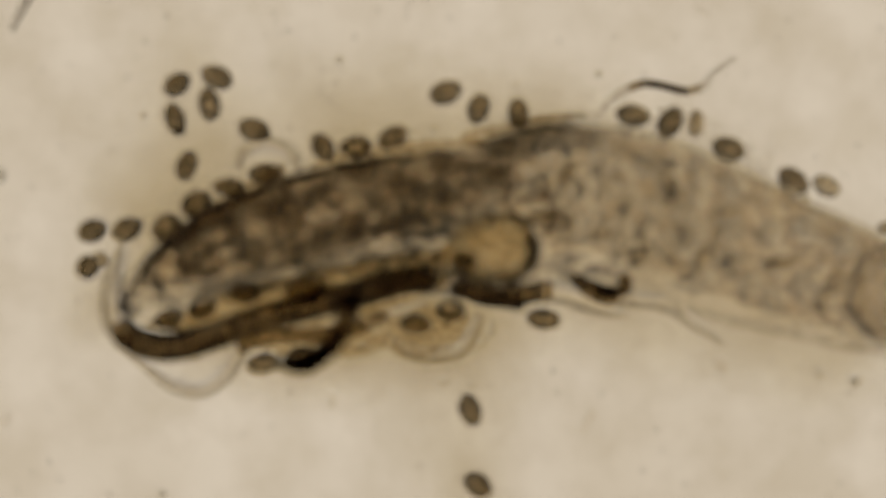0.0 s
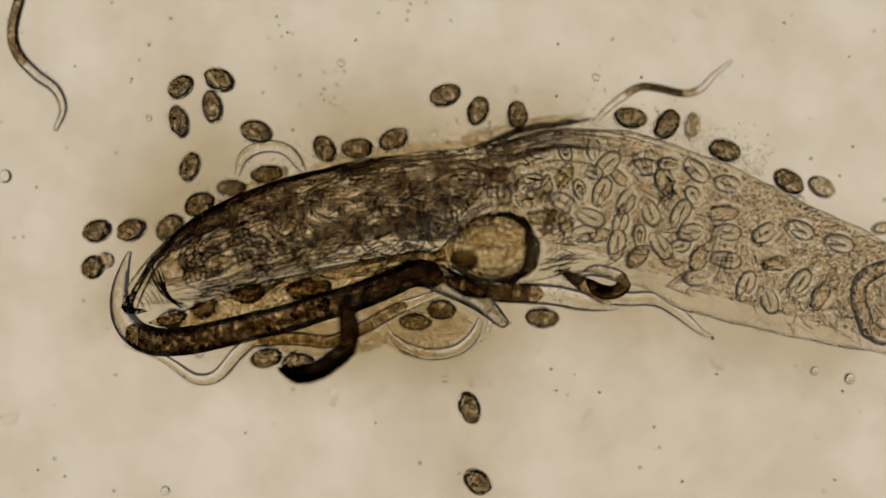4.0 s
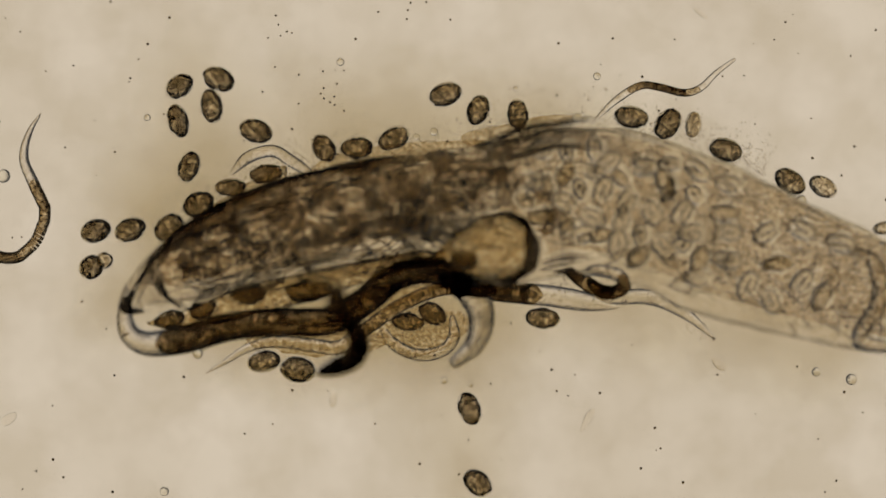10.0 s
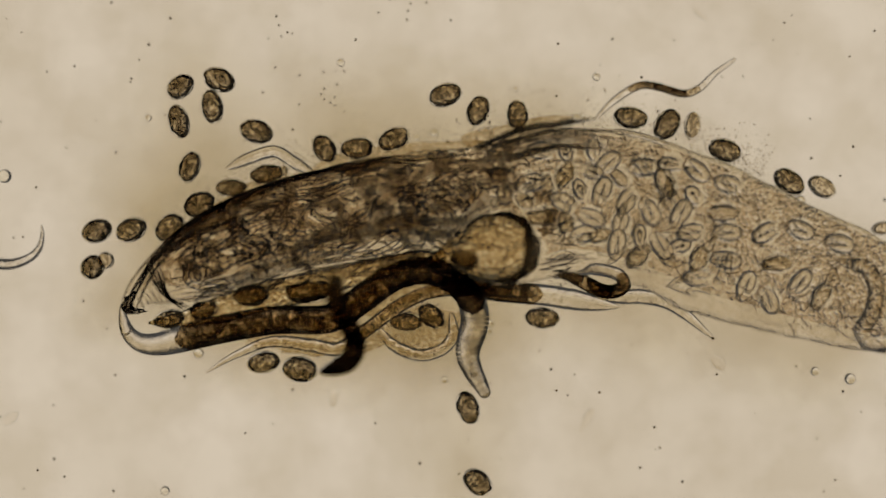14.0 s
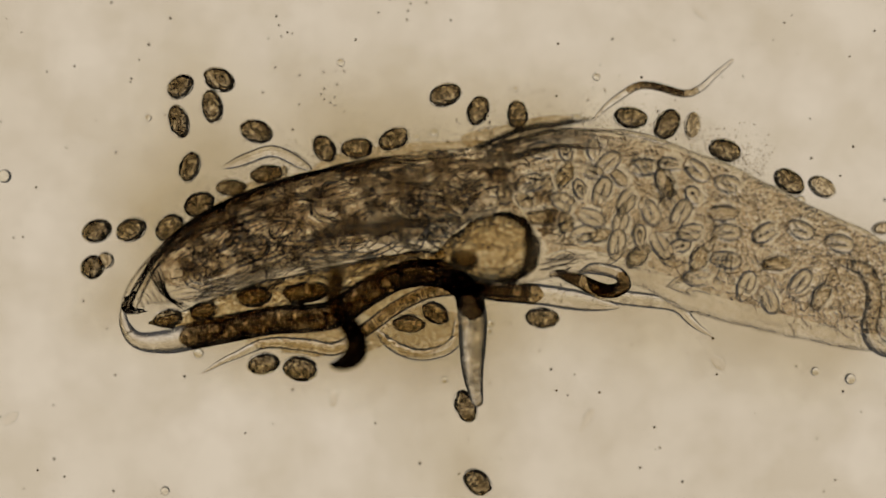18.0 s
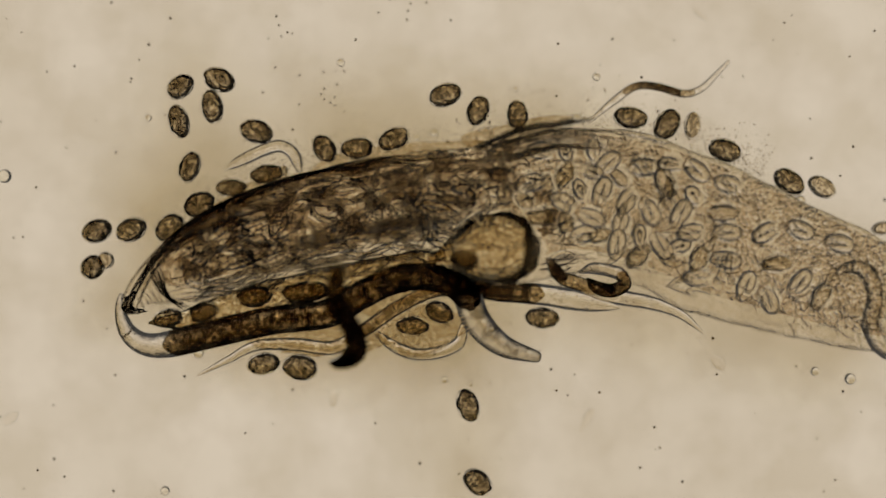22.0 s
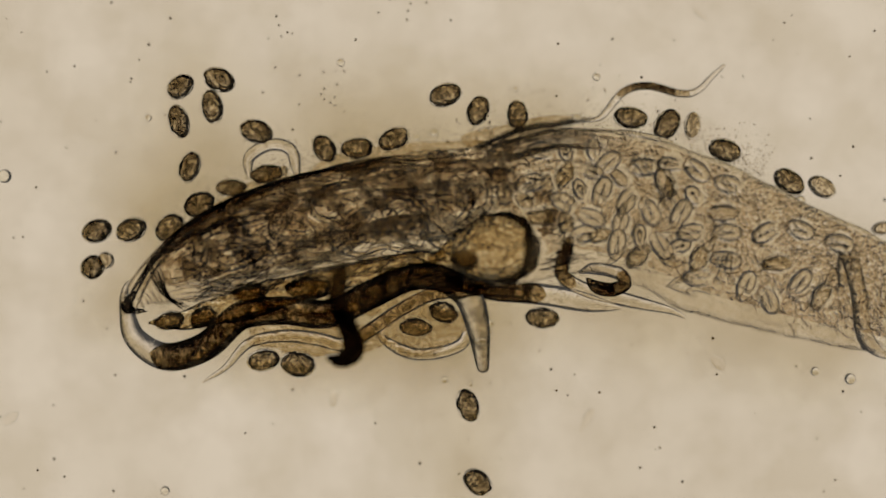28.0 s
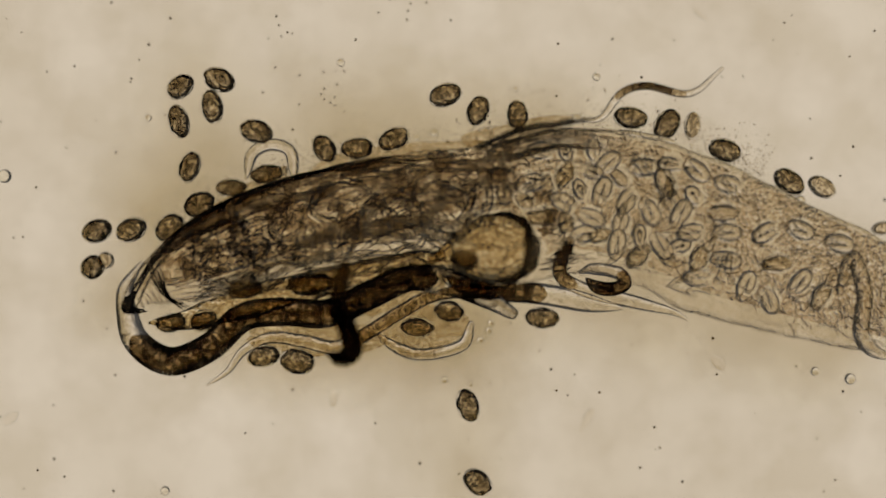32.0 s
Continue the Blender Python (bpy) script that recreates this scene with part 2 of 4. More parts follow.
# ---- the setting ----
mat_slide = bpy.data.materials.new("slide_glass")
nt, N, L = nodes_of(mat_slide)
col, fac = noise_ramp(nt, 0.0065, [(0.38, (0.90, 0.885, 0.85)), (0.5, (0.95, 0.943, 0.93)), (0.62, (1, 1, 1))], 3.0, 0.55)
gl = N.new("ShaderNodeBsdfGlass")
gl.inputs["IOR"].default_value = 1.14
L.new(col, gl.inputs["Color"])
L.new(gl.outputs[0], N.new("ShaderNodeOutputMaterial").inputs[0])
X, Y, Z = 1600 * U, 1100 * U, -1000 * U
corners = [(x, y, z) for z in (Z, 0) for y in (-Y, Y) for x in (-X, X)]
me = mesh_of("floor", corners, [(0, 2, 3, 1), (4, 5, 7, 6), (0, 1, 5, 4), (2, 6, 7, 3), (0, 4, 6, 2), (1, 3, 7, 5)], mat_slide, False)
slide = tagged(new("floor", me), "clear smeared glass slide under the specimen", "glass slide", kind="structure")

def smear_halo(name, label, points, widths, mat, z=-1006):
    """A flat dried smear, or a tint for halo shade, on the slide's underside, far out of focus."""
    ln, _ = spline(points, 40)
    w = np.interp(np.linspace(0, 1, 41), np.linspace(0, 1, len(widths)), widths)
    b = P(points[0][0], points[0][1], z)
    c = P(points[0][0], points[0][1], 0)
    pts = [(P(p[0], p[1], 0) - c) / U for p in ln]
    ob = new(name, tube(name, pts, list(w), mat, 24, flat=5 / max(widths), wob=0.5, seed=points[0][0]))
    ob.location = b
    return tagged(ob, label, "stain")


# All but the narrow one are colour for the dim halo round the specimen.
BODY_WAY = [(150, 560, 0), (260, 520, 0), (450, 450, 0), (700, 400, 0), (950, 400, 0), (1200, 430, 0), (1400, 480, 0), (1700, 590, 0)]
smear_halo("smear_halo", "faint yellowish tint under the slide for the dim halo round the specimen", BODY_WAY, [60, 130, 190, 215, 215, 200, 170, 120], M["smear_halo"])
smear_halo("smear_halo", "faint yellowish tint under the slide for the dim halo round the specimen", [(300, 585, 0), (500, 575, 0), (700, 560, 0), (960, 540, 0)], [50, 100, 110, 70], M["smear_halo"])
smear_halo("smear_halo", "faint yellowish tint under the slide for the dim halo round the specimen", [(380, 600, 0), (560, 590, 0), (720, 575, 0), (900, 560, 0)], [60, 105, 100, 60], M["smear_halo"], -1030)
smear_halo("smear_halo", "faint yellowish tint under the slide for the dim halo round the specimen", [(450, 610, 0), (580, 600, 0), (700, 590, 0), (850, 570, 0)], [50, 85, 80, 50], M["smear_halo"], -1042)
smear_halo("smear_halo", "faint yellowish tint under the slide for the dim halo round the specimen", BODY_WAY, [30, 90, 130, 150, 150, 130, 100, 80], M["smear_halo"], -1018)
smear_halo("smear_halo", "narrow yellowish smear dried under the slide", [(815, 560, 0), (825, 700, 0), (820, 900, 0), (815, 1000, 0)], [80, 70, 60, 60], M["smear_halo"])
smear_halo("smear_halo", "faint yellowish tint under the slide for the dim halo round the specimen", [(345, 60, 0), (345, 200, 0), (330, 330, 0), (200, 440, 0)], [50, 90, 90, 80], M["smear_halo"])

# Painted halo above the upper edge of the body.
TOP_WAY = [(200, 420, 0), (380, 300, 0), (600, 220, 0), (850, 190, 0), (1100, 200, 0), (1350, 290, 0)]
smear_halo("smear_halo", "faint yellowish tint under the slide for the dim halo round the specimen", TOP_WAY, [70, 100, 100, 90, 70, 40], M["smear_halo"], -1054)

# ---- the old worm's body, swollen and full of young ----
SPINE = [(222, 550, 8), (249, 517, 26), (306, 487, 54), (384, 455, 80), (482, 423, 93), (602, 394, 98), (742, 371, 103),
         (882, 378, 130), (1010, 355, 127), (1148, 380, 128), (1288, 436, 132), (1430, 489, 114), (1568, 532, 96), (1720, 580, 84), (1900, 640, 40)]
line, _ = spline([(x, y, w) for x, y, w in SPINE], 90)


def on_axis(k):
    """The axis (x, y, half-width) at k of 90 steps, and one step further."""
    i = int(k)
    return line[i] + (line[i + 1] - line[i]) * (k - i), line[i + 1] + (line[i + 2] - line[i + 1]) * (k - i)


sac = thing("old_nematode", P(900, 440), "large swollen nematode body, brown and clear, packed with young", "nematode")
me = tube("wall", [(x - 900, -(y - 440), 62) for x, y, w in line], [w for x, y, w in line], M["sac"], 40, flat=0.5, wob=0.06)
part("body_wall", me, sac)
dark_line = [p for p in line[2:38]]
mass_line, mass_w = [], []
for i, (x, y, w) in enumerate(dark_line):
    f = min(1, (36 - i) / 14 + 0.08, 0.2 + i / 8)   # it thins out to both ends, and towards the back of the body
    mass_line.append((x - 900, -(y - 440 - w * (0.24 + (0.4 * (1 - f) if i > 20 else 0))), 60))
    mass_w.append(w * 0.72 * f)
me = tube("mass", mass_line, mass_w, M["mass"], 36, flat=0.42, wob=0.22, seed=4)
part("inner_mass", me, sac, label="brown decaying tissue")
random.seed(11)
for i in range(78):
    k0 = random.randint(3, 39)
    n = random.randint(7, 16)
    v = random.choice((1, 1, 1, 1, -1)) * random.uniform(0.2, 1.0) ** 0.5
    pts = []
    for k in range(k0, min(k0 + n, 48)):
        p, q = line[k], line[k + 1]
        d = math.hypot(q[0] - p[0], q[1] - p[1])
        nx, ny = (q[1] - p[1]) / d, -(q[0] - p[0]) / d
        w = v + 0.05 * noise.noise(Vector((k * 0.4, i * 9.1, 0)))
        w = max(-0.99, min(0.99, w))
        pts.append((p[0] + nx * w * p[2] - 900, -(p[1] + ny * w * p[2] - 440), 36 + 0.36 * p[2] * math.sqrt(1 - w * w)))
    rr = random.uniform(1.8, 4.0) if abs(v) < 0.85 else random.uniform(2.4, 4.8)
    ln, _ = spline(pts, 24)
    part("skin_fold", tube("fold", ln, [max(0.4, rr * math.sin(math.pi * j / 24)) for j in range(25)], M["black" if v > 0.8 and i % 3 == 0 and k0 < 34 else "fold"], 8), sac)
ln, _ = spline([(758, 462, 8), (790, 454, 22), (825, 446, 44), (858, 441, 58), (890, 439, 64), (918, 440, 57), (936, 442, 38), (944, 443, 8)], 30)
part("amber_bulb", tube("bulb", [(x - 900, -(y - 440), 50) for x, y, w in ln], [max(w, 2) for x, y, w in ln], M["amber"], 28, flat=0.5, wob=0.16, seed=3), sac, label="amber swollen organ")

for i, (r, u0, u1) in enumerate([(0.70, -2.3, -0.6), (0.52, -2.9, -1.2), (0.40, -0.4, 1.2), (0.60, 0.9, 2.0)]):
    pts = [(868 + 78 * r * math.cos(u) - 900, -(440 + 60 * r * math.sin(u) - 440), 66 + 3 * i) for u in np.linspace(u0, u1, 9)]
    ln, _ = spline(pts, 22)
    part("bulb_fold", tube("fold", ln, [max(0.4, 2.0 * math.sin(math.pi * j / 22)) for j in range(23)], M["fold"], 8), sac)
# Dark crescents model the shade along the bulb's right rim.
for lift, r, r2 in ((74, 5.5, 0), (54, 5.5, 6), (90, 3.5, 12)):
    ln, _ = spline([(x, y, lift) for x, y in ((858, 382), (900, 383), (931, 399), (946 - r2, 432), (941 - r2, 468), (914 - r2, 490), (872, 498))], 24)
    part("rim_shade", tube("rim", [(x - 900, -(y - 440), z) for x, y, z in ln], [1 + r * math.sin(math.pi * j / 24) ** 1.2 for j in range(25)], M["black"], 14, wob=1.2, seed=r), sac, label="dark crescent for the shaded right rim of the bulb")
ln, _ = spline([(262, 572, 30), (330, 566, 32), (400, 545, 34), (520, 512, 36), (640, 482, 38), (720, 462, 42), (790, 450, 44)], 30)
part("amber_strip", tube("strip", [(x - 900, -(y - 440), z) for x, y, z in ln], [(5 + 24 * math.sin(math.pi * (0.22 + 0.73 * j / 30))) * min(1, 0.08 + (j / 8) ** 0.6) for j in range(31)], M["amber"], 14, flat=0.6, wob=0.15), sac, label="amber band of tissue")
for i, (dx, r) in enumerate(((0, 2.6), (7, 1.8), (-6, 1.4), (13, 1.2))):
    ln, _ = spline([(268 + dx, 462 + i, 56), (276 + dx, 488, 60 - 3 * i), (288 + dx * 0.6, 512 + 2 * i, 56), (306 + dx * 0.4, 532, 50), (326 + dx, 548 - i, 46)], 18)
    part("collar", tube("collar", [(x - 900, -(y - 440), z) for x, y, z in ln], [0.6 + r * math.sin(math.pi * j / 18) for j in range(19)], M["pitch"], 8, wob=1.0, seed=i), sac, label="dark band behind the pointed end")
for i in range(9):                             # fine ridges across the pointed end
    x, y = 240 + 5.5 * i + 4 * noise.noise(Vector((i * 1.7, 0, 0))), 524 - 3.5 * i + 8 * (i * 3 % 4) / 3
    ln, _ = spline([(x, y, 52), (x + 9, y + 10, 55), (x + 13 + i, y + 24 + 2 * i, 50)], 12)
    part("ridge", tube("ridge", [(u - 900, -(v - 440), z) for u, v, z in ln], [0.3 + 0.9 * math.sin(math.pi * j / 12) for j in range(13)], M["fold"], 8, wob=0.6, seed=i), sac)
for way, r in (([(330, 400, 56), (290, 440, 54), (256, 484, 52), (234, 518, 50), (221, 549, 46)], 3.2), ([(318, 420, 66), (282, 456, 64), (254, 496, 58), (236, 530, 52), (228, 550, 48)], 2.6),
               ([(310, 440, 72), (280, 472, 70), (262, 502, 62), (248, 530, 54), (238, 552, 48)], 1.8), ([(242, 516, 48), (228, 536, 48), (224, 547, 47), (238, 551, 46), (262, 551, 44)], 7.5)):
    ln, _ = spline(way, 24)
    part("dark_tip", tube("tip", [(x - 900, -(y - 440), z) for x, y, z in ln], [0.6 + r * math.sin(math.pi * min(1, 0.1 + j / 26)) for j in range(25)], M["pitch"], 10, wob=0.7, seed=r), sac, label="dark pointed end of the body")
ln, _ = spline([(838, 268, 78), (880, 246, 84), (930, 229, 88), (985, 221, 88), (1050, 212, 84)], 24)
part("dark_clump", tube("clump", [(x - 900, -(y - 440), z) for x, y, z in ln], [0.8 + 6.0 * math.sin(math.pi * j / 24) for j in range(25)], M["pitch"], 10, wob=0.9, seed=2), sac, label="dark clump on the body wall")
for v in (0.99,):
    pts = []
    for k in range(0, 26):
        p, q = line[k], line[k + 1]
        d = math.hypot(q[0] - p[0], q[1] - p[1])
        pts.append((p[0] + (q[1] - p[1]) / d * v * p[2] - 900, -(p[1] - (q[0] - p[0]) / d * v * p[2] - 440), 60))
    ln, _ = spline(pts, 40)
    part("dark_edge", tube("edge", ln, [0.8 + 3.2 * math.sin(math.pi * j / 40) ** 0.7 * (1 - 0.5 * j / 40) for j in range(41)], M["black"], 10, wob=0.5, seed=v * 9), sac, label="dark thick edge of the body wall")

# ---- loose eggs ----
EGGS = "loose eggs"


def egg(x, y, length, wid, angle, kind="yolk", z=None, moves=()):
    random.seed(int(x * 31 + y))
    label = {"yolk": "brown granular nematode egg in a clear shell", "pale": "pale see-through nematode egg", "dark": "dark brown nematode egg under the worms"}[kind]
    z = wid / 2 * 0.9 if z is None else z
    e = thing("nematode_egg", P(x, y, z), label, "egg", EGGS, angle)
    sd = random.random() * 50
    part("shell", ball("shell", length / 2, wid / 2, wid / 2 * 0.9, M["shell"], 0.03, 0.03, sd), e)
    part("yolk", ball("yolk", length / 2 - 2.2, wid / 2 - 2.2, wid / 2 * 0.9 - 2.2, M["pale" if kind == "pale" else "yolk"], 0.16, 0.09, sd + 1), e, label="granular cell mass")
    if moves:
        MOVES.append((e, [(t, Matrix.Translation(P(mx, my, z)) @ Matrix.Rotation(radians(angle + da), 4, "Z")) for t, mx, my, da in moves]))
    return e


for row in [(318, 154, 54, 40, 35), (388, 141, 60, 42, -25), (316, 215, 62, 38, -75), (375, 189, 62, 40, -80), (335, 296, 58, 38, 70),
            (453, 233, 62, 42, -18), (171, 409, 56, 42, 20), (232, 407, 58, 42, 25), (300, 403, 58, 44, 40), (352, 362, 58, 44, 25)]:
    egg(*row)
for row in [(409, 333, 58, 34, 0), (472, 309, 62, 36, 8), (574, 263, 54, 40, -60), (632, 263, 58, 40, 5), (697, 246, 60, 40, 28),
            (788, 168, 60, 42, 20), (846, 196, 56, 40, 70), (916, 204, 56, 38, -85), (1116, 208, 62, 40, -8), (1181, 220, 60, 44, 55)]:
    egg(*row)
for row in [(1283, 266, 60, 42, -15), (1397, 322, 62, 42, -35), (845, 854, 58, 42, -40), (960, 563, 62, 38, -5)]:
    egg(*row)
for row in [(1226, 223, 50, 30, 85, "pale"), (1455, 331, 54, 36, -30, "pale"), (163, 473, 46, 42, 40, "yolk"), (186, 461, 32, 30, 0, "pale")]:
    egg(*row)
egg(1562, 404, 40, 24, 10, "pale")
for x, y, a, ln, wd in [(1240, 25, -40, 30, 9), (1272, 642, -50, 34, 18), (1040, 742, 60, 46, 14), (20, 740, 30, 30, 16), (590, 705, 80, 30, 14)]:
    e = thing("flake", P(x, y, 4), "faint clear flake lying on the slide", "debris", "flakes", a)
    part("skin", ball("flake", ln / 2, wd / 2, 3, M["faint"], 0.4, 0.05, x, 8, 14), e)
egg(830, 722, 60, 40, -70, moves=[(0, 831, 722, 0), (13, 830, 723, 0), (16.5, 820, 718, 0), (19, 827, 720, 2), (21, 828, 718, 0), (32, 828, 718, 0)])
egg(465, 642, 60, 40, 10, moves=[(0, 468, 640, 0), (1, 468, 632, 0), (6, 470, 636, 0), (13, 465, 641, 0), (20, 465, 645, 0), (28, 465, 638, 0), (32, 465, 631, 0)])
egg(530, 652, 64, 46, -10, moves=[(0, 540, 632, 0), (1, 532, 630, 0), (3, 530, 640, 0), (6, 525, 650, 0), (13, 530, 654, 0), (20, 531, 652, 0), (28, 527, 645, 0), (32, 526, 640, 0)])
egg(730, 575, 60, 36, 0, z=20, moves=[(0, 737, 572, 0), (6, 732, 570, 0), (13, 718, 570, 0), (20, 727, 576, 0), (32, 738, 580, 0)])
egg(775, 548, 55, 38, -20, z=20, moves=[(0, 797, 550, 20), (6, 775, 548, 10), (13, 763, 560, -20), (20, 775, 553, -10), (28, 785, 553, 0), (32, 795, 551, 10)])
egg(300, 567, 56, 34, 10, z=20, moves=[(0, 303, 562, 0), (13, 300, 565, 0), (20, 296, 563, 0), (32, 302, 572, 0)])
egg(362, 560, 54, 36, 20, z=20, moves=[(0, 362, 545, 0), (13, 360, 548, 0), (20, 360, 552, 0), (28, 360, 562, 0), (32, 360, 568, 0)])
egg(437, 522, 66, 40, 5, "dark", z=40, moves=[(0, 437, 517, 0), (13, 442, 522, 0), (20, 450, 525, 0), (32, 432, 510, 0)])
egg(545, 513, 84, 44, 5, "dark", z=40, moves=[(0, 545, 510, 0), (13, 547, 515, 0), (20, 540, 518, 0), (32, 550, 502, 0)])
egg(822, 460, 54, 36, -8, "dark", z=100)

# ---- young worms and embryos in the clear part ----
def embryo(x, y, angle, length=54, wid=34, kind=0, z=40):
    e = thing("embryo", P(x, y, z), "clear egg with a folded larva inside, in the old worm", "egg", "embryos in the body", angle)
    part("shell", ball("shell", length / 2, wid / 2, wid / 2, M["faint"], 0.04, 0.04, x), e)
    if kind == 4:
        part("yolk", ball("yolk", length / 2 - 3, wid / 2 - 3, wid / 2 - 3, M["grainy"], 0.22, 0.09, x), e, label="pale granular cell mass")
        return e
    if kind == 3:
        part("yolk", ball("yolk", length / 2 - 4, wid / 2 - 4, wid / 2 - 4, M["pale"], 0.15, 0.08, x), e, label="granular cell mass")
        return e
    a, b = length / 2 - 9.5, wid / 2 - 9.5
    if kind == 0:
        pts = [(a * math.cos(u), b * math.sin(u), 0) for u in np.linspace(0.3, 5.6, 18)]
    elif kind == 1:
        pts = [(-a * 0.6, -b * 0.8, 0), (a * 0.6, -b, 0), (a, 0, 0), (a * 0.4, b, 0), (-a * 0.7, b * 0.9, 0), (-a, 0, 0)]
    elif kind == 2:
        pts = [(-a, b * 0.9, 0), (a * 0.5, b, 0), (a, 0, 0), (a * 0.5, -b, 0), (-a * 0.9, -b * 0.9, 0)]
    else:
        pts = [(a * 0.9 * math.sin(2 * u), b * math.cos(u), 4 * math.cos(2 * u)) for u in np.linspace(0.2, 5.4, 16)]
    ln, _ = spline(pts, 26)
    r = [max(0.8, 9.0 * math.sin(math.pi * (0.06 + 0.9 * i / 26)) ** 0.5) for i in range(27)]
    part("larva", tube("larva", ln, r, M["folded"], 10), e)
    return e


KINDS = [(960, 268, 0), (1075, 290, 40), (1137, 297, 0), (1175, 325, -70), (1232, 303, -40), (1290, 328, -15), (1065, 340, 70), (1110, 355, 60),
         (1150, 375, -60), (1205, 378, 60), (1280, 378, 0), (1045, 385, -20), (958, 385, 0), (935, 325, 20), (1000, 360, -30), (1030, 415, 20),
         (1092, 432, 80), (1130, 452, 45), (1170, 435, -50), (1225, 412, 10), (1285, 412, 0)]
KINDS2 = [(1355, 412, 30), (1415, 408, -20), (1485, 432, -15), (1237, 458, 70), (1285, 460, -10), (1237, 491, 0), (1320, 505, 70), (1375, 467, 5),
          (1360, 530, -60), (1415, 500, 50), (1452, 525, 60), (1000, 310, 60)]
for i, (x, y, a) in enumerate(KINDS + KINDS2):
    embryo(x, y, a, kind=3 if (x, y) in ((958, 385), (1000, 310), (1375, 467)) else (0, 1, 2, 4, 2, 0, 1)[i % 7], length=58, z=46 + 6 * (i % 3))

random.seed(22)
taken = [(x, y) for x, y, a in KINDS + KINDS2]
for i in range(600):
    p, q = on_axis(random.uniform(36, 70))
    d = math.hypot(q[0] - p[0], q[1] - p[1])
    v = random.uniform(-0.45, 0.8) * p[2]
    x, y = p[0] + (q[1] - p[1]) / d * v, p[1] - (q[0] - p[0]) / d * v
    if min(math.hypot(x - u, y - w) for u, w in taken) > 31 and math.hypot(x - 868, y - 440) > 100 and math.hypot(x - 1000, y - 450) > 42 and x < 1230:
        taken.append((x, y))
        embryo(x, y, random.uniform(0, 180), random.uniform(42, 50), random.uniform(26, 31), (0, 4, 1, 2)[i % 4], random.choice((34, 44, 60)))


def wrinkles(name, label, count, k0, k1, size, mat, parent, spread=0.9, lean=1.0):
    """Short fine fibres in the old worm's tissue, joined into one mesh."""
    verts, faces = [], []
    for i in range(count):
        p, q = on_axis(random.uniform(k0, k1))
        d = math.hypot(q[0] - p[0], q[1] - p[1])
        v = random.uniform(-spread, spread)
        x, y = p[0] + (q[1] - p[1]) / d * v * p[2], p[1] - (q[0] - p[0]) / d * v * p[2]
        if math.hypot(x - 868, y - 440) < 92 or lean > 0.7 and min(math.hypot(x - u, y - w) for u, w in taken) < 18:
            continue
        z = random.uniform(24, 24 + 44 * math.sqrt(1 - v * v))
        a = math.atan2(q[1] - p[1], q[0] - p[0]) + random.gauss(0, lean * (1 - abs(v)) + 0.08)
        curl, n, r = random.gauss(0, 0.22 if abs(v) < 0.7 else 0.05), random.randint(5, 9), random.uniform(*size)
        o = len(verts)
        for k in range(n):
            rr = r * math.sin(math.pi * (k + 0.3) / (n - 0.4))
            c, sn = math.cos(a + math.pi / 2), math.sin(a + math.pi / 2)
            for w, h in ((1, 0), (0.3, 0.8), (-0.3, 0.8), (-1, 0), (0, -0.9)):
                verts.append(P(x + c * rr * w, y + sn * rr * w, z + rr * h) - P(900, 440))
            x, y, a = x + 6 * math.cos(a), y + 6 * math.sin(a), a + curl
        for k in range(n - 1):
            for j in range(5):
                m = (j + 1) % 5
                faces.append((o + k * 5 + j, o + k * 5 + m, o + k * 5 + 5 + m, o + k * 5 + 5 + j))
    ob = part(name, mesh_of(name, verts, faces, mat), parent, None, label)
    ob["kind"] = "stuff"


for i in range(34):
    p, q = on_axis(random.uniform(37, 58))
    d = math.hypot(q[0] - p[0], q[1] - p[1])
    v = random.uniform(-0.8, 0.85) * p[2]
    x, y = p[0] + (q[1] - p[1]) / d * v, p[1] - (q[0] - p[0]) / d * v
    if math.hypot(x - 868, y - 440) < 105:
        continue
    e = thing("young_larva", P(x, y, random.uniform(36, 66)), "short clear larva lying loose inside the old worm", "larva", "loose larvae in the body", random.uniform(0, 360))
    k, w = random.uniform(-0.6, 0.6), random.uniform(4.5, 7.5)
    ln, _ = spline([(u, k * (u * u / 30 - 8), 0) for u in (-24, -12, 0, 12, 24)], 20)
    part("skin", tube("skin", ln, [max(0.6, w * math.sin(math.pi * (0.04 + 0.93 * j / 20)) ** 0.6) for j in range(21)], M["folded"], 10), e)
wrinkles("fine_tissue", "fine fibres of the clear tissue", 420, 37, 78, (0.7, 1.6), M["folded"], sac, 0.8, 0.8)
wrinkles("dark_fibres", "black fibres of the brown tissue", 90, 5, 40, (0.9, 2.1), M["pitch"], sac, 0.92, 0.45)
wrinkles("streaked_tissue", "long fine streaks in the clear body wall", 260, 44, 84, (0.8, 1.8), M["faint"], sac, 0.97, 0.05)
wrinkles("fibrous_tissue", "dark fibres of the brown tissue", 520, 6, 41, (1.0, 2.6), M["fold"], sac, 0.95, 0.6)


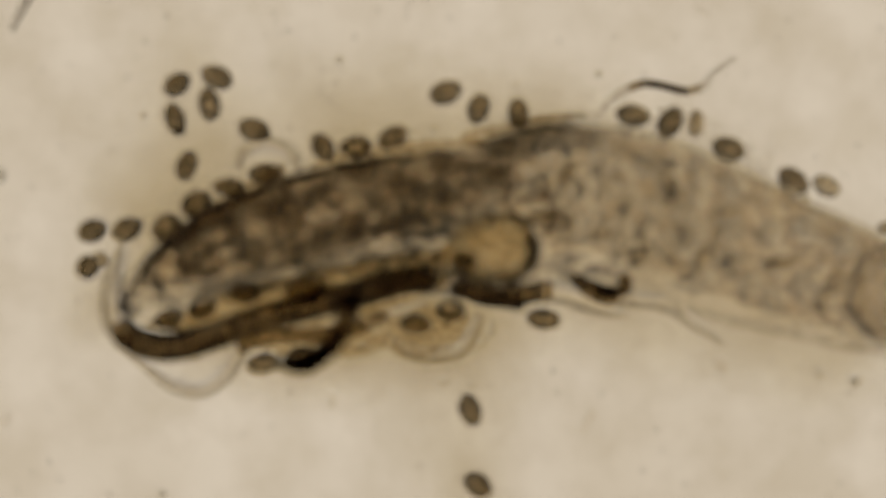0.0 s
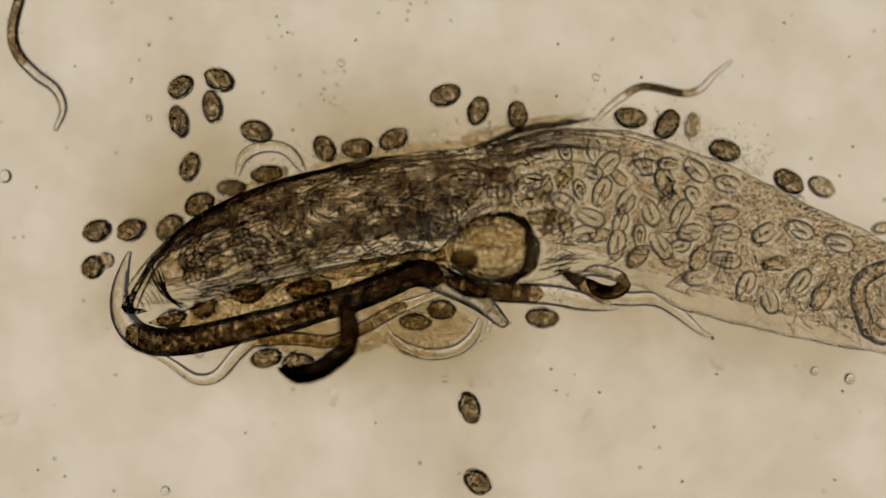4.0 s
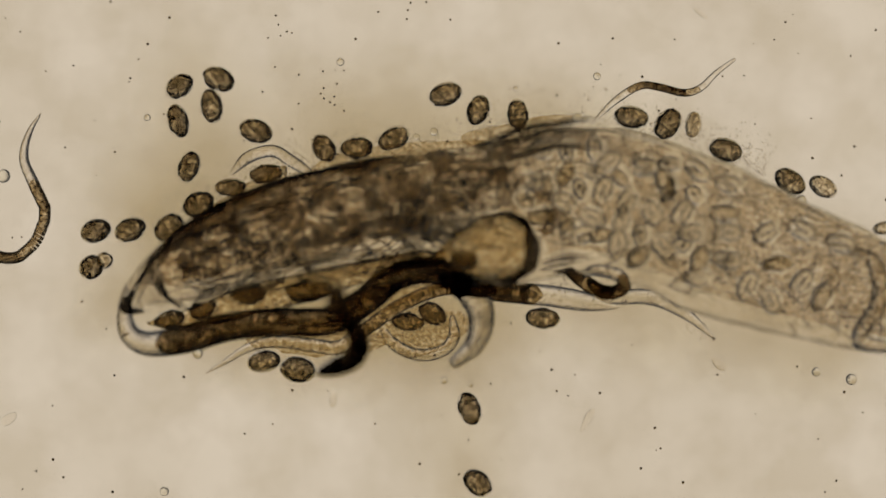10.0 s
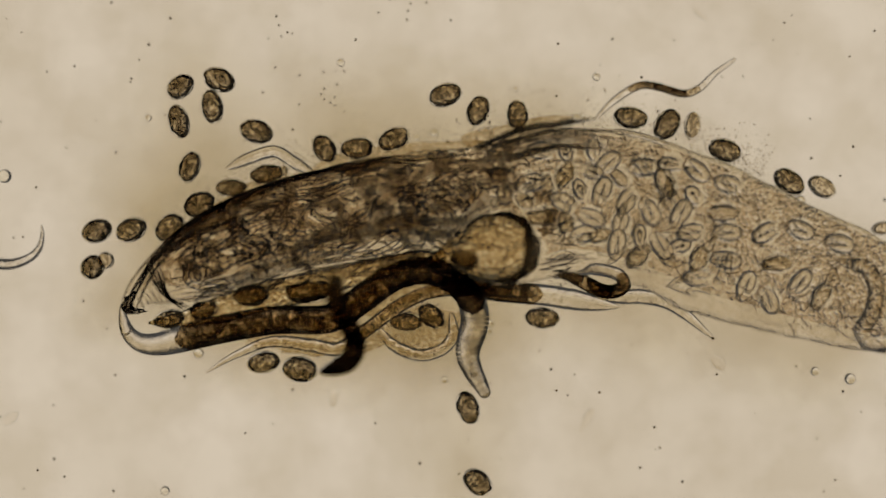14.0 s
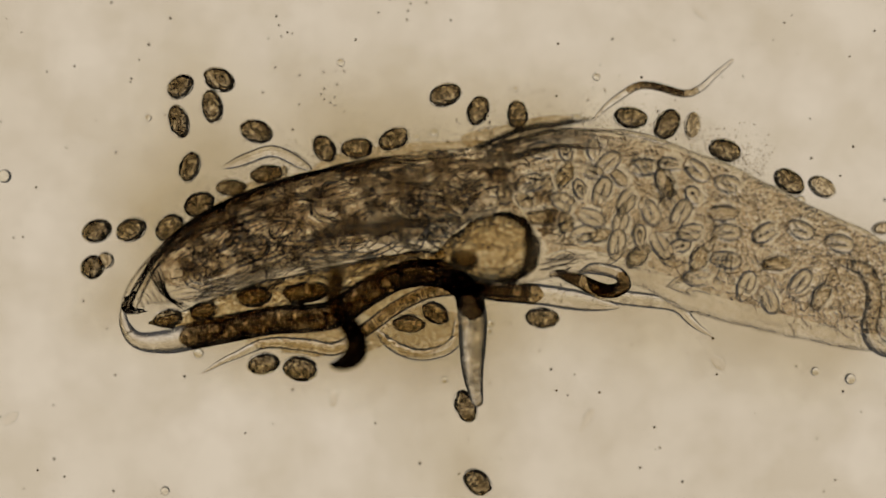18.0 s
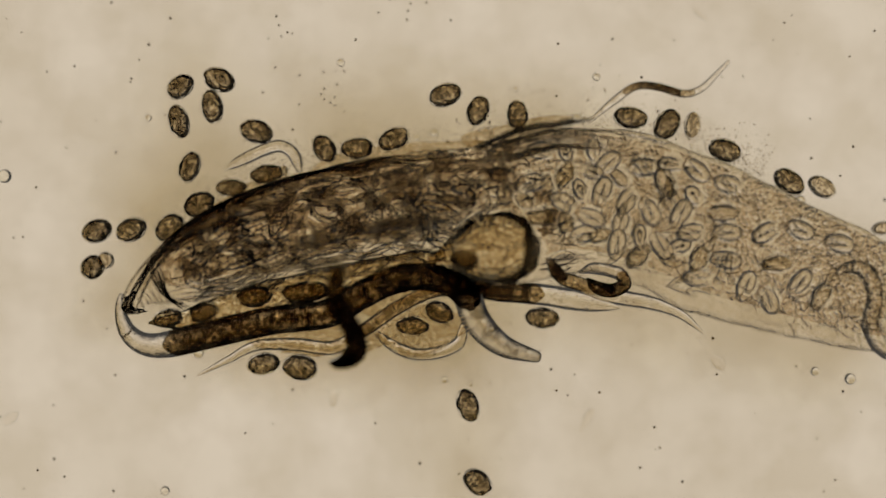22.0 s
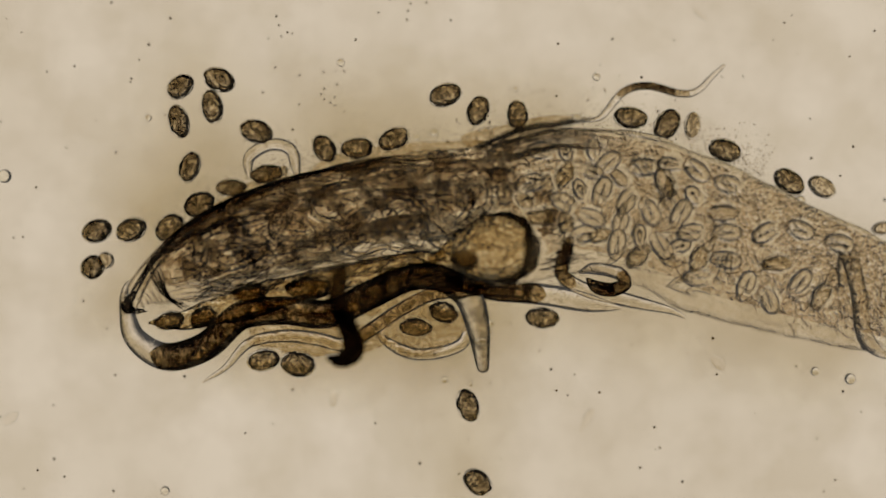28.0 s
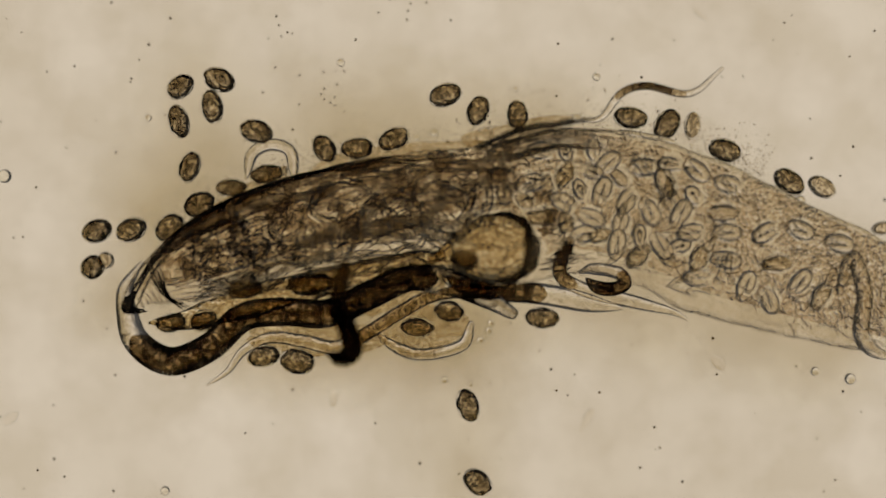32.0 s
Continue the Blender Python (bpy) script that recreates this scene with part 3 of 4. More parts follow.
def relief_sheet(name, label, k0, k1, v0, v1, z, thick, mat, parent, holes, step=4.5):
    """A crumpled layer of soft tissue in the old worm, torn open where holes(x, y) says."""
    nk, nv = int((k1 - k0) * 20.3 / step), int((v1 - v0) * 118 / step)
    verts, faces, keep = [], [], np.zeros((nk, nv), bool)
    for side in (1, -1):
        for i in range(nk + 1):
            k = k0 + (k1 - k0) * i / nk
            p, q = on_axis(k)
            d = math.hypot(q[0] - p[0], q[1] - p[1])
            for j in range(nv + 1):
                v = (v0 + (v1 - v0) * j / nv) * p[2]
                x, y = p[0] + (q[1] - p[1]) / d * v, p[1] - (q[0] - p[0]) / d * v
                rim = min(1, 0.1 + 4 * min(i / nk, 1 - i / nk, j / nv, 1 - j / nv))
                h = thick * rim * (1 + 0.7 * noise.noise(Vector((x * 0.055, y * 0.055, side * 9))) + 0.45 * noise.noise(Vector((x * 0.14, y * 0.14, side * 5))))
                verts.append(P(x, y, z + side * max(h, 0.3)) - P(900, 440))
                if side > 0 and i < nk and j < nv:
                    keep[i, j] = not holes(x, y)
    m, o = nv + 1, (nk + 1) * (nv + 1)
    for i in range(nk):
        for j in range(nv):
            if not keep[i, j]:
                continue
            a, b, c, e = i * m + j, (i + 1) * m + j, (i + 1) * m + j + 1, i * m + j + 1
            faces += [(a, b, c, e), (o + e, o + c, o + b, o + a)]
    ob = part(name, mesh_of(name, verts, faces, mat), parent, None, label)
    ob["kind"] = "stuff"


def near_bulb(x, y):
    return math.hypot((x - 850) / 116, (y - 446) / 72) < 1


relief_sheet("clear_pulp", "crumpled clear tissue between the eggs", 36, 77, -0.66, 0.93, 38, 6, M["pulp"], sac,
             lambda x, y: near_bulb(x, y) or min(((x - u) ** 2 + (y - w) ** 2) for u, w in taken) < 21 ** 2)
relief_sheet("brown_crumbs", "crumpled brown tissue of the old worm", 5, 46, -0.42, 0.93, 38, 7, M["crumb"], sac,
             lambda x, y: near_bulb(x, y) or noise.noise(Vector((x * 0.022, y * 0.03, 3))) > 0.30 - max(0, (x - 900) / 130))


def granules(name, label, spots, mat):
    """Many tiny grains as one mesh. spots: (x, y, z, radius)."""
    verts, faces = [], []
    base = P(spots[0][0], spots[0][1], 0)
    for x, y, z, r in spots:
        c, o = P(x, y, z) - base, len(verts)
        for th in (0.25, 0.5, 0.75):
            for j in range(8):
                a = j * math.pi / 4
                verts.append(c + Vector((math.sin(math.pi * th) * math.cos(a), math.sin(math.pi * th) * math.sin(a), math.cos(math.pi * th))) * (r * U))
        verts += [c + Vector((0, 0, r * U)), c - Vector((0, 0, r * U))]
        for j in range(8):
            k = (j + 1) % 8
            faces += [(o + 24, o + j, o + k), (o + j, o + 8 + j, o + 8 + k, o + k), (o + 8 + j, o + 16 + j, o + 16 + k, o + 8 + k), (o + 25, o + 16 + k, o + 16 + j)]
    ob = new(name, mesh_of(name, verts, faces, mat))
    ob.location = base
    return tagged(ob, label, "debris", kind="stuff")


spots = []
for i in range(2600):
    k = random.uniform(34, 74)
    p, q = on_axis(k)
    d = math.hypot(q[0] - p[0], q[1] - p[1])
    v = random.uniform(-0.5, 0.97)
    w = v * p[2]
    gx, gy = p[0] + (q[1] - p[1]) / d * w, p[1] - (q[0] - p[0]) / d * w
    if min(math.hypot(gx - u, gy - e) for u, e in taken) < 21:      # the eggs push the grains aside
        continue
    spots.append((p[0] + (q[1] - p[1]) / d * w, p[1] - (q[0] - p[0]) / d * w, 62 + random.uniform(-0.9, -0.1) * 0.45 * p[2] * math.sqrt(1 - v * v), random.uniform(0.8, 2.2)))
granules("body_granules", "tiny clear granules filling the old worm", spots, M["granule"])

# ---- the mass of larvae in the dark part ----
def axis_at(s):
    """Point, half-width and direction on the old worm's axis, s from 0 to 1 over its dark part."""
    i = s * 46
    k = min(int(i), 88)
    p = line[k] * (1 - i + k) + line[k + 1] * (i - k)
    d = line[k + 1] - line[k]
    n = np.array((-d[1], d[0])) / math.hypot(d[0], d[1])
    return p, n


random.seed(5)
for i in range(62):
    s0 = 0.12 + 0.58 * random.random() ** 0.75
    coil = random.random() < 0.45
    off, zz = random.uniform(-0.90, 0.66), random.choice((random.uniform(22, 48), random.uniform(30, 82)))
    span, turn, rad = random.uniform(0.14, 0.24), random.choice((-1, 1)), random.uniform(0.25, 0.6)
    speed, ph = random.uniform(0.4, 1.0) * turn, random.uniform(0, 6.28)
    keys = {}
    for t in (0, 3, 6, 9, 12, 15, 18, 21, 24, 27, 30, 32):
        pts = []
        for k in range(9):
            if coil:
                u = ph + k * 0.55 * turn + speed * 0.14 * t
                s = s0 + 0.07 * math.cos(u)
                v = max(-0.92, min(0.92, off * 0.5 + rad * math.sin(u)))
            else:
                s = s0 + span * (k / 8 - 0.5) + 0.012 * math.sin(0.5 * t + ph)
                v = off * 0.95 + 0.06 * math.sin(k * 0.9 + ph + speed * 0.5 * t)
            s = max(0.05, min(0.94, s))
            if s > 0.72:
                top = 0.6 - 4.0 * min(s - 0.72, 0.24)      # the bulb pushes them up against the back
                v = -0.92 + (v + 0.92) * (top + 0.92) / 1.84
            p, n = axis_at(s)
            pts.append((p[0] + n[0] * v * p[2], p[1] + n[1] * v * p[2], zz))
        keys[t] = pts
    worm("larva", "thin young nematode coiled inside the old worm", keys, random.uniform(8, 14), 16, lambda s: ("larva", ""), z=zz, group="larvae in the body", category="larva", sides=10)

# ---- worms outside ----
worm("nematode", "slender dark nematode gliding over the slide", {
    0: [(150, -330), (130, -250), (95, -170), (90, -110), (65, -20), (45, 25), (30, 55)],
    1: [(130, -290), (110, -220), (95, -130), (75, -60), (50, 0), (28, 40), (18, 75), (22, 115)],
    2: [(110, -250), (100, -180), (80, -100), (60, -50), (42, 0), (22, 55), (30, 105), (62, 140), (98, 162)],
    3: [(90, -200), (85, -130), (60, -60), (45, 0), (33, 35), (22, 75), (32, 105), (62, 135), (98, 165), (110, 200)],
    4: [(85, -200), (70, -140), (60, -90), (45, -40), (33, 0), (21, 55), (31, 95), (62, 130), (98, 158), (111, 192), (98, 228)],
    5: [(60, -150), (50, -100), (40, -50), (28, 0), (20, 50), (30, 92), (62, 127), (97, 154), (111, 187), (100, 226), (62, 257), (40, 285)],
    6: [(50, -110), (40, -50), (28, 0), (20, 50), (30, 90), (62, 125), (97, 152), (111, 185), (100, 225), (60, 258), (32, 300), (35, 345)],
    7: [(15, -10), (20, 50), (45, 100), (82, 130), (106, 172), (104, 215), (60, 258), (26, 300), (30, 342), (58, 382)],
    8: [(10, 40), (30, 90), (50, 115), (75, 130), (95, 160), (103, 200), (75, 240), (38, 290), (35, 330), (60, 375), (75, 425)],
    9: [(20, 70), (55, 115), (80, 140), (98, 170), (100, 210), (65, 250), (40, 295), (45, 335), (70, 385), (75, 430), (40, 460)],
    10.2: [(85, 215), (55, 258), (42, 308), (60, 355), (79, 400), (68, 445), (30, 464), (-10, 462), (-60, 440), (-110, 420), (-150, 440)],
    11.0: [(62, 245), (46, 285), (52, 330), (74, 370), (84, 405), (68, 446), (25, 466), (-20, 462), (-70, 440), (-115, 425), (-160, 445), (-200, 459)],
    12: [(48, 320), (66, 350), (84, 385), (76, 430), (45, 460), (0, 470), (-50, 460), (-95, 438), (-140, 425), (-185, 445), (-225, 470), (-265, 484)],
    13: [(66, 350), (80, 380), (76, 420), (45, 456), (0, 470), (-45, 462), (-90, 440), (-135, 425), (-180, 440), (-220, 468), (-260, 480), (-300, 494)],
    14.5: [(60, 372), (70, 395), (58, 430), (28, 458), (-10, 470), (-55, 462), (-100, 440), (-145, 425), (-190, 440), (-230, 468), (-270, 480), (-310, 494), (-350, 474)],
    16.4: [(-130, 372), (-120, 395), (-132, 430), (-162, 458), (-200, 470), (-245, 462), (-290, 440), (-335, 425), (-380, 440), (-420, 468), (-460, 480), (-500, 494), (-540, 474)],
    32: [(-130, 372), (-120, 395), (-132, 430), (-162, 458), (-200, 470), (-245, 462), (-290, 440), (-335, 425), (-380, 440), (-420, 468), (-460, 480), (-500, 494), (-540, 474)],
}, 21, 90, lambda s: ("wall", "gut_pale" if 0.28 < s < 0.70 else ""), anchor=1.0, length=478)

worm("nematode", "thin clear nematode with a dark middle beside the eggs", {
    0: [(1045, 222), (1085, 177), (1130, 153), (1165, 155), (1210, 165), (1240, 155), (1262, 130), (1296, 106)],
    6: [(1045, 222), (1085, 185), (1130, 155), (1165, 156), (1210, 165), (1240, 158), (1265, 133), (1290, 112)],
    13: [(1048, 218), (1085, 180), (1130, 152), (1165, 154), (1210, 166), (1240, 155), (1265, 130), (1300, 106)],
    22: [(1040, 218), (1085, 180), (1125, 153), (1165, 154), (1210, 166), (1240, 158), (1262, 138), (1285, 114)],
    30: [(1016, 210), (1062, 210), (1100, 165), (1145, 152), (1205, 166), (1235, 160), (1258, 138), (1285, 114)],
    32: [(1016, 210), (1062, 210), (1100, 165), (1145, 152), (1205, 166), (1235, 160), (1258, 140), (1282, 118)],
}, 14, 34, lambda s: ("clear", "gut" if 0.38 < s < 0.64 else "gut_pale" if 0.28 < s < 0.74 else ""), head=0.4, tail=0.3)

worm("nematode", "clear nematode arched over an egg", {
    0: [(425, 310), (430, 275), (470, 257), (510, 267), (532, 300)],
    3: [(420, 310), (430, 275), (470, 257), (510, 263), (535, 300)],
    6: [(418, 320), (440, 277), (480, 267), (515, 285), (545, 310)],
    13: [(402, 300), (440, 280), (485, 268), (520, 288), (550, 305)],
    17: [(395, 298), (440, 282), (480, 268), (515, 280), (548, 302)],
    20: [(380, 305), (440, 275), (490, 266), (530, 288), (555, 300)],
    23: [(400, 305), (440, 280), (490, 257), (520, 270), (527, 310)],
    28: [(440, 312), (442, 277), (480, 256), (515, 266), (525, 305)],
    32: [(437, 312), (447, 272), (480, 256), (513, 268), (520, 310)],
}, 22, 24, lambda s: ("clear", ""), head=0.2, tail=0.3)

worm("nematode", "thick dark brown nematode with clear ends", {
    0: [(225, 440), (208, 500), (212, 560), (245, 600), (310, 612), (390, 590), (470, 562), (550, 540), (650, 515), (725, 495), (790, 500), (850, 515), (920, 540)],
    3: [(225, 440), (208, 500), (212, 560), (245, 600), (310, 610), (390, 590), (470, 565), (550, 540), (650, 520), (725, 490), (790, 500), (850, 515), (915, 545)],
    6: [(268, 462), (240, 488), (224, 510), (225, 580), (260, 610), (320, 605), (400, 582), (500, 575), (590, 572), (650, 540), (700, 490), (760, 470), (810, 495), (832, 550), (832, 640)],
    8: [(268, 462), (240, 488), (224, 510), (225, 580), (260, 610), (320, 605), (400, 575), (500, 570), (590, 572), (650, 540), (700, 492), (760, 475), (810, 498), (838, 555), (875, 625)],
    9: [(268, 462), (240, 488), (224, 510), (225, 580), (260, 608), (320, 600), (400, 575), (500, 570), (590, 570), (650, 535), (700, 492), (760, 475), (810, 498), (838, 560), (852, 635)],
    10.2: [(268, 462), (240, 488), (224, 510), (226, 582), (262, 608), (330, 600), (410, 578), (500, 570), (585, 568), (648, 532), (700, 490), (765, 478), (820, 505), (852, 555), (842, 608), (802, 642)],
    11.6: [(268, 462), (240, 488), (224, 510), (226, 582), (262, 608), (330, 600), (410, 578), (500, 570), (585, 568), (648, 532), (700, 490), (765, 478), (820, 505), (850, 555), (838, 612), (805, 658)],
    13: [(268, 470), (238, 496), (216, 530), (228, 590), (275, 608), (370, 585), (480, 567), (580, 570), (640, 530), (700, 488), (760, 478), (815, 505), (835, 555), (825, 620), (832, 692)],
    14.4: [(268, 470), (238, 496), (216, 530), (228, 590), (275, 610), (370, 588), (480, 568), (580, 562), (640, 530), (700, 490), (765, 480), (822, 512), (842, 565), (830, 632), (862, 698)],
    17: [(268, 470), (238, 496), (216, 530), (228, 588), (275, 607), (370, 588), (480, 568), (580, 560), (640, 525), (700, 492), (770, 482), (825, 512), (834, 580), (837, 650), (844, 722)],
    19: [(268, 470), (238, 496), (216, 530), (228, 588), (275, 607), (370, 588), (480, 568), (580, 560), (640, 525), (700, 490), (770, 485), (830, 515), (840, 570), (835, 630), (845, 692)],
    20: [(268, 470), (238, 496), (216, 530), (228, 588), (275, 607), (370, 588), (480, 570), (580, 560), (640, 525), (700, 490), (770, 488), (830, 515), (848, 570), (842, 620), (832, 665)],
    21: [(268, 470), (238, 496), (214, 530), (227, 588), (275, 610), (370, 590), (480, 568), (580, 557), (640, 523), (700, 492), (768, 488), (825, 512), (856, 560), (872, 605), (918, 630)],
    22: [(268, 470), (238, 496), (212, 530), (226, 588), (275, 612), (370, 592), (480, 568), (580, 555), (640, 522), (700, 495), (765, 490), (820, 515), (845, 570), (890, 612), (950, 632)],
    23: [(268, 470), (238, 496), (212, 530), (226, 588), (275, 612), (370, 592), (480, 568), (580, 555), (640, 522), (700, 492), (760, 485), (815, 515), (845, 572), (890, 615), (952, 635)],
    24: [(268, 470), (238, 496), (214, 530), (228, 590), (278, 615), (370, 592), (470, 564), (575, 557), (640, 525), (700, 493), (760, 487), (812, 512), (845, 565), (880, 612), (910, 655)],
    25: [(242, 478), (222, 512), (224, 550), (230, 592), (280, 618), (370, 592), (460, 560), (570, 558), (640, 528), (700, 495), (760, 490), (810, 510), (840, 550), (860, 590), (876, 620)],
    28: [(242, 478), (222, 512), (224, 550), (240, 600), (295, 632), (365, 612), (425, 560), (500, 550), (580, 556), (650, 525), (720, 492), (775, 490), (825, 520), (845, 575), (855, 652)],
    29: [(242, 478), (222, 512), (224, 550), (240, 602), (295, 634), (365, 614), (425, 560), (500, 550), (580, 556), (650, 525), (720, 492), (775, 490), (820, 515), (845, 560), (852, 615)],
    30: [(242, 478), (222, 512), (224, 550), (242, 605), (300, 640), (365, 615), (425, 562), (500, 552), (580, 555), (650, 525), (720, 492), (775, 500), (815, 530), (850, 560), (880, 590)],
    31: [(242, 478), (222, 512), (224, 550), (242, 605), (300, 640), (370, 615), (430, 562), (500, 552), (580, 555), (650, 525), (720, 492), (770, 498), (815, 510), (860, 518), (905, 520)],
    32: [(242, 478), (222, 512), (224, 550), (242, 605), (300, 640), (370, 615), (430, 562), (500, 552), (580, 555), (650, 525), (720, 492), (770, 495), (815, 505), (865, 530), (908, 556)],
}, 51, 156, lambda s: ("snout" if s > 0.835 else "wall", "gut_dark" if 0.60 < s < 0.835 else "gut" if 0.16 < s < 0.835 else ""), head=0.17, tail=0.24, z=45, anchor=1.0, tip=0.42, length=888)

worm("nematode", "clear nematode curving under the dark one", {
    0: [(205, 605), (255, 640), (310, 680), (365, 688), (408, 655), (440, 607), (500, 592), (570, 590), (630, 578), (700, 552), (770, 530)],
    1: [(205, 610), (260, 640), (320, 680), (365, 685), (410, 650), (440, 607), (500, 595), (570, 592), (630, 578), (700, 552), (770, 530)],
    3: [(215, 615), (290, 640), (340, 672), (380, 673), (420, 635), (450, 605), (520, 598), (580, 600), (640, 580), (700, 550), (790, 522)],
    6: [(230, 600), (290, 625), (340, 655), (390, 648), (430, 612), (500, 600), (560, 605), (615, 610), (660, 575), (710, 540), (790, 510)],
    9: [(365, 660), (400, 640), (440, 615), (490, 605), (550, 610), (600, 612), (650, 580), (710, 540), (780, 512), (850, 512), (930, 520)],
    13: [(365, 660), (420, 627), (480, 605), (550, 611), (600, 618), (650, 583), (710, 540), (770, 515), (850, 512), (930, 520)],
    23: [(348, 667), (400, 640), (450, 613), (520, 610), (590, 615), (645, 585), (705, 545), (770, 515), (850, 512), (930, 520)],
    28: [(358, 677), (400, 650), (440, 608), (500, 595), (560, 600), (610, 610), (655, 585), (710, 548), (770, 520), (850, 514), (930, 520)],
    32: [(365, 683), (402, 658), (432, 620), (480, 598), (540, 605), (595, 615), (650, 590), (710, 552), (770, 522), (850, 514), (920, 520)],
}, 25, 96, lambda s: ("clear", "gut_pale" if 0.45 < s < 0.9 else ""), head=0.2, tail=0.4, z=20, anchor=0.0)

worm("nematode", "dark nematode rearing up among the others", {
    0: [(520, 640, 85), (545, 640, 75), (570, 625, 75), (595, 600, 75), (610, 575, 75), (620, 550, 85)],
    3: [(515, 655, 85), (535, 662, 85), (570, 650, 85), (600, 620, 85), (612, 590, 95), (615, 560, 105)],
    6: [(515, 665, 85), (545, 665, 90), (590, 648, 95), (630, 618, 105), (628, 585, 125), (603, 560, 140)],
    8: [(525, 672, 85), (575, 655, 90), (625, 630, 95), (630, 590, 115), (598, 545, 140), (597, 485, 150)],
    9: [(525, 670, 85), (575, 655, 90), (630, 630, 95), (632, 590, 115), (600, 545, 140), (595, 475, 150)],
    13: [(545, 662, 95), (580, 655, 95), (622, 634, 95), (626, 592, 115), (596, 540, 140), (593, 485, 150)],
    17: [(580, 646, 95), (602, 646, 95), (630, 626, 95), (626, 590, 115), (594, 540, 140), (596, 478, 150)],
    23: [(580, 640, 95), (602, 642, 95), (630, 622, 95), (624, 586, 115), (594, 535, 140), (600, 475, 150)],
    28: [(584, 634, 95), (604, 637, 95), (626, 620, 95), (618, 586, 115), (596, 535, 140), (604, 480, 150)],
    32: [(584, 628, 95), (604, 635, 95), (624, 618, 95), (614, 582, 115), (598, 530, 140), (609, 475, 150)],
}, 36, 56, lambda s: ("pitch" if s < 0.5 else "black", "gut_dark" if s < 0.62 else "gut_pale"), tip=0.75, head=0.14, tail=0.25, z=60)

worm("nematode", "clear nematode curled round two eggs", {
    0: [(685, 570), (700, 605), (755, 626), (815, 615), (840, 572), (850, 545)],
    3: [(685, 570), (700, 605), (755, 628), (815, 618), (850, 585), (858, 548)],
    6: [(680, 572), (705, 610), (750, 627), (790, 622), (815, 600), (820, 575)],
    13: [(672, 580), (695, 610), (740, 629), (780, 620), (802, 595), (800, 565)],
    20: [(668, 590), (700, 615), (740, 628), (785, 622), (810, 605), (815, 580)],
    32: [(672, 595), (700, 615), (740, 628), (790, 622), (822, 608), (832, 580)],
}, 22, 26, lambda s: ("clear", ""), head=0.2, tail=0.3, z=16)

worm("nematode", "nematode with a granular body and clear tail", {
    0: [(1118, 560), (1060, 542), (1000, 520), (950, 515), (890, 525), (840, 518), (790, 500)],
    6: [(1085, 542), (1040, 535), (985, 525), (930, 520), (880, 515), (835, 505), (790, 490)],
    32: [(1100, 546), (1050, 538), (990, 526), (935, 518), (885, 515), (840, 505), (790, 492)],
}, 38, 80, lambda s: ("clear", "" if s < 0.42 else "gut_pale" if s < 0.5 else "gut"), head=0.2, tail=0.3, z=20)

worm("nematode", "clear nematode with a curled dark end", {
    0: [(1265, 597), (1225, 572), (1190, 545), (1150, 532), (1110, 528), (1070, 526), (1035, 510), (1015, 490), (1000, 480)],
    3: [(1295, 582), (1255, 597), (1215, 570), (1175, 535), (1120, 530), (1070, 526), (1035, 510), (1010, 492), (990, 478)],
    6: [(1255, 590), (1220, 560), (1180, 540), (1140, 525), (1105, 527), (1070, 526), (1040, 505), (1015, 475), (995, 462)],
    13: [(1250, 588), (1220, 562), (1180, 535), (1140, 525), (1105, 525), (1070, 520), (1035, 500), (1005, 485), (985, 488)],
    20: [(1258, 595), (1225, 572), (1190, 542), (1150, 535), (1110, 530), (1070, 522), (1035, 505), (1005, 490), (972, 472)],
    22: [(1240, 585), (1210, 560), (1180, 545), (1145, 535), (1105, 528), (1065, 520), (1030, 505), (995, 490), (970, 458)],
    30: [(1225, 570), (1195, 552), (1155, 542), (1110, 532), (1065, 522), (1030, 512), (998, 492), (992, 462), (1018, 415)],
    32: [(1225, 572), (1195, 554), (1155, 543), (1110, 532), (1065, 522), (1030, 512), (998, 494), (990, 465), (1012, 422)],
}, 27, 76, lambda s: ("clear", "gut" if s > 0.84 else "gut_pale" if s > 0.66 else ""), head=0.12, tail=0.5, z=18, anchor=1.0)

worm("nematode", "small nematode coiled into a ring", {
    0: [(1038, 494), (1058, 512), (1084, 517), (1104, 506), (1099, 489), (1078, 480), (1050, 476), (1028, 482)],
    6: [(1040, 496), (1060, 514), (1085, 518), (1104, 507), (1098, 491), (1078, 482), (1052, 478), (1032, 484)],
    20: [(1038, 492), (1058, 510), (1084, 515), (1105, 504), (1100, 487), (1079, 478), (1050, 474), (1027, 480)],
    32: [(1034, 490), (1056, 508), (1084, 512), (1106, 502), (1100, 486), (1078, 478), (1048, 475), (1024, 481)],
}, 25, 56, lambda s: ("wall", "gut" if 0.06 < s < 0.46 else "gut_pale" if s < 0.6 else ""), head=0.2, tail=0.2, z=34)

worm("nematode", "short clear nematode lying along the body", {
    0: [(1085, 232), (1130, 244), (1185, 258)], 9: [(1085, 230), (1135, 243), (1185, 258)], 32: [(1085, 232), (1130, 240), (1195, 252)],
}, 14, 14, lambda s: ("clear", ""), head=0.2, tail=0.3, z=40)

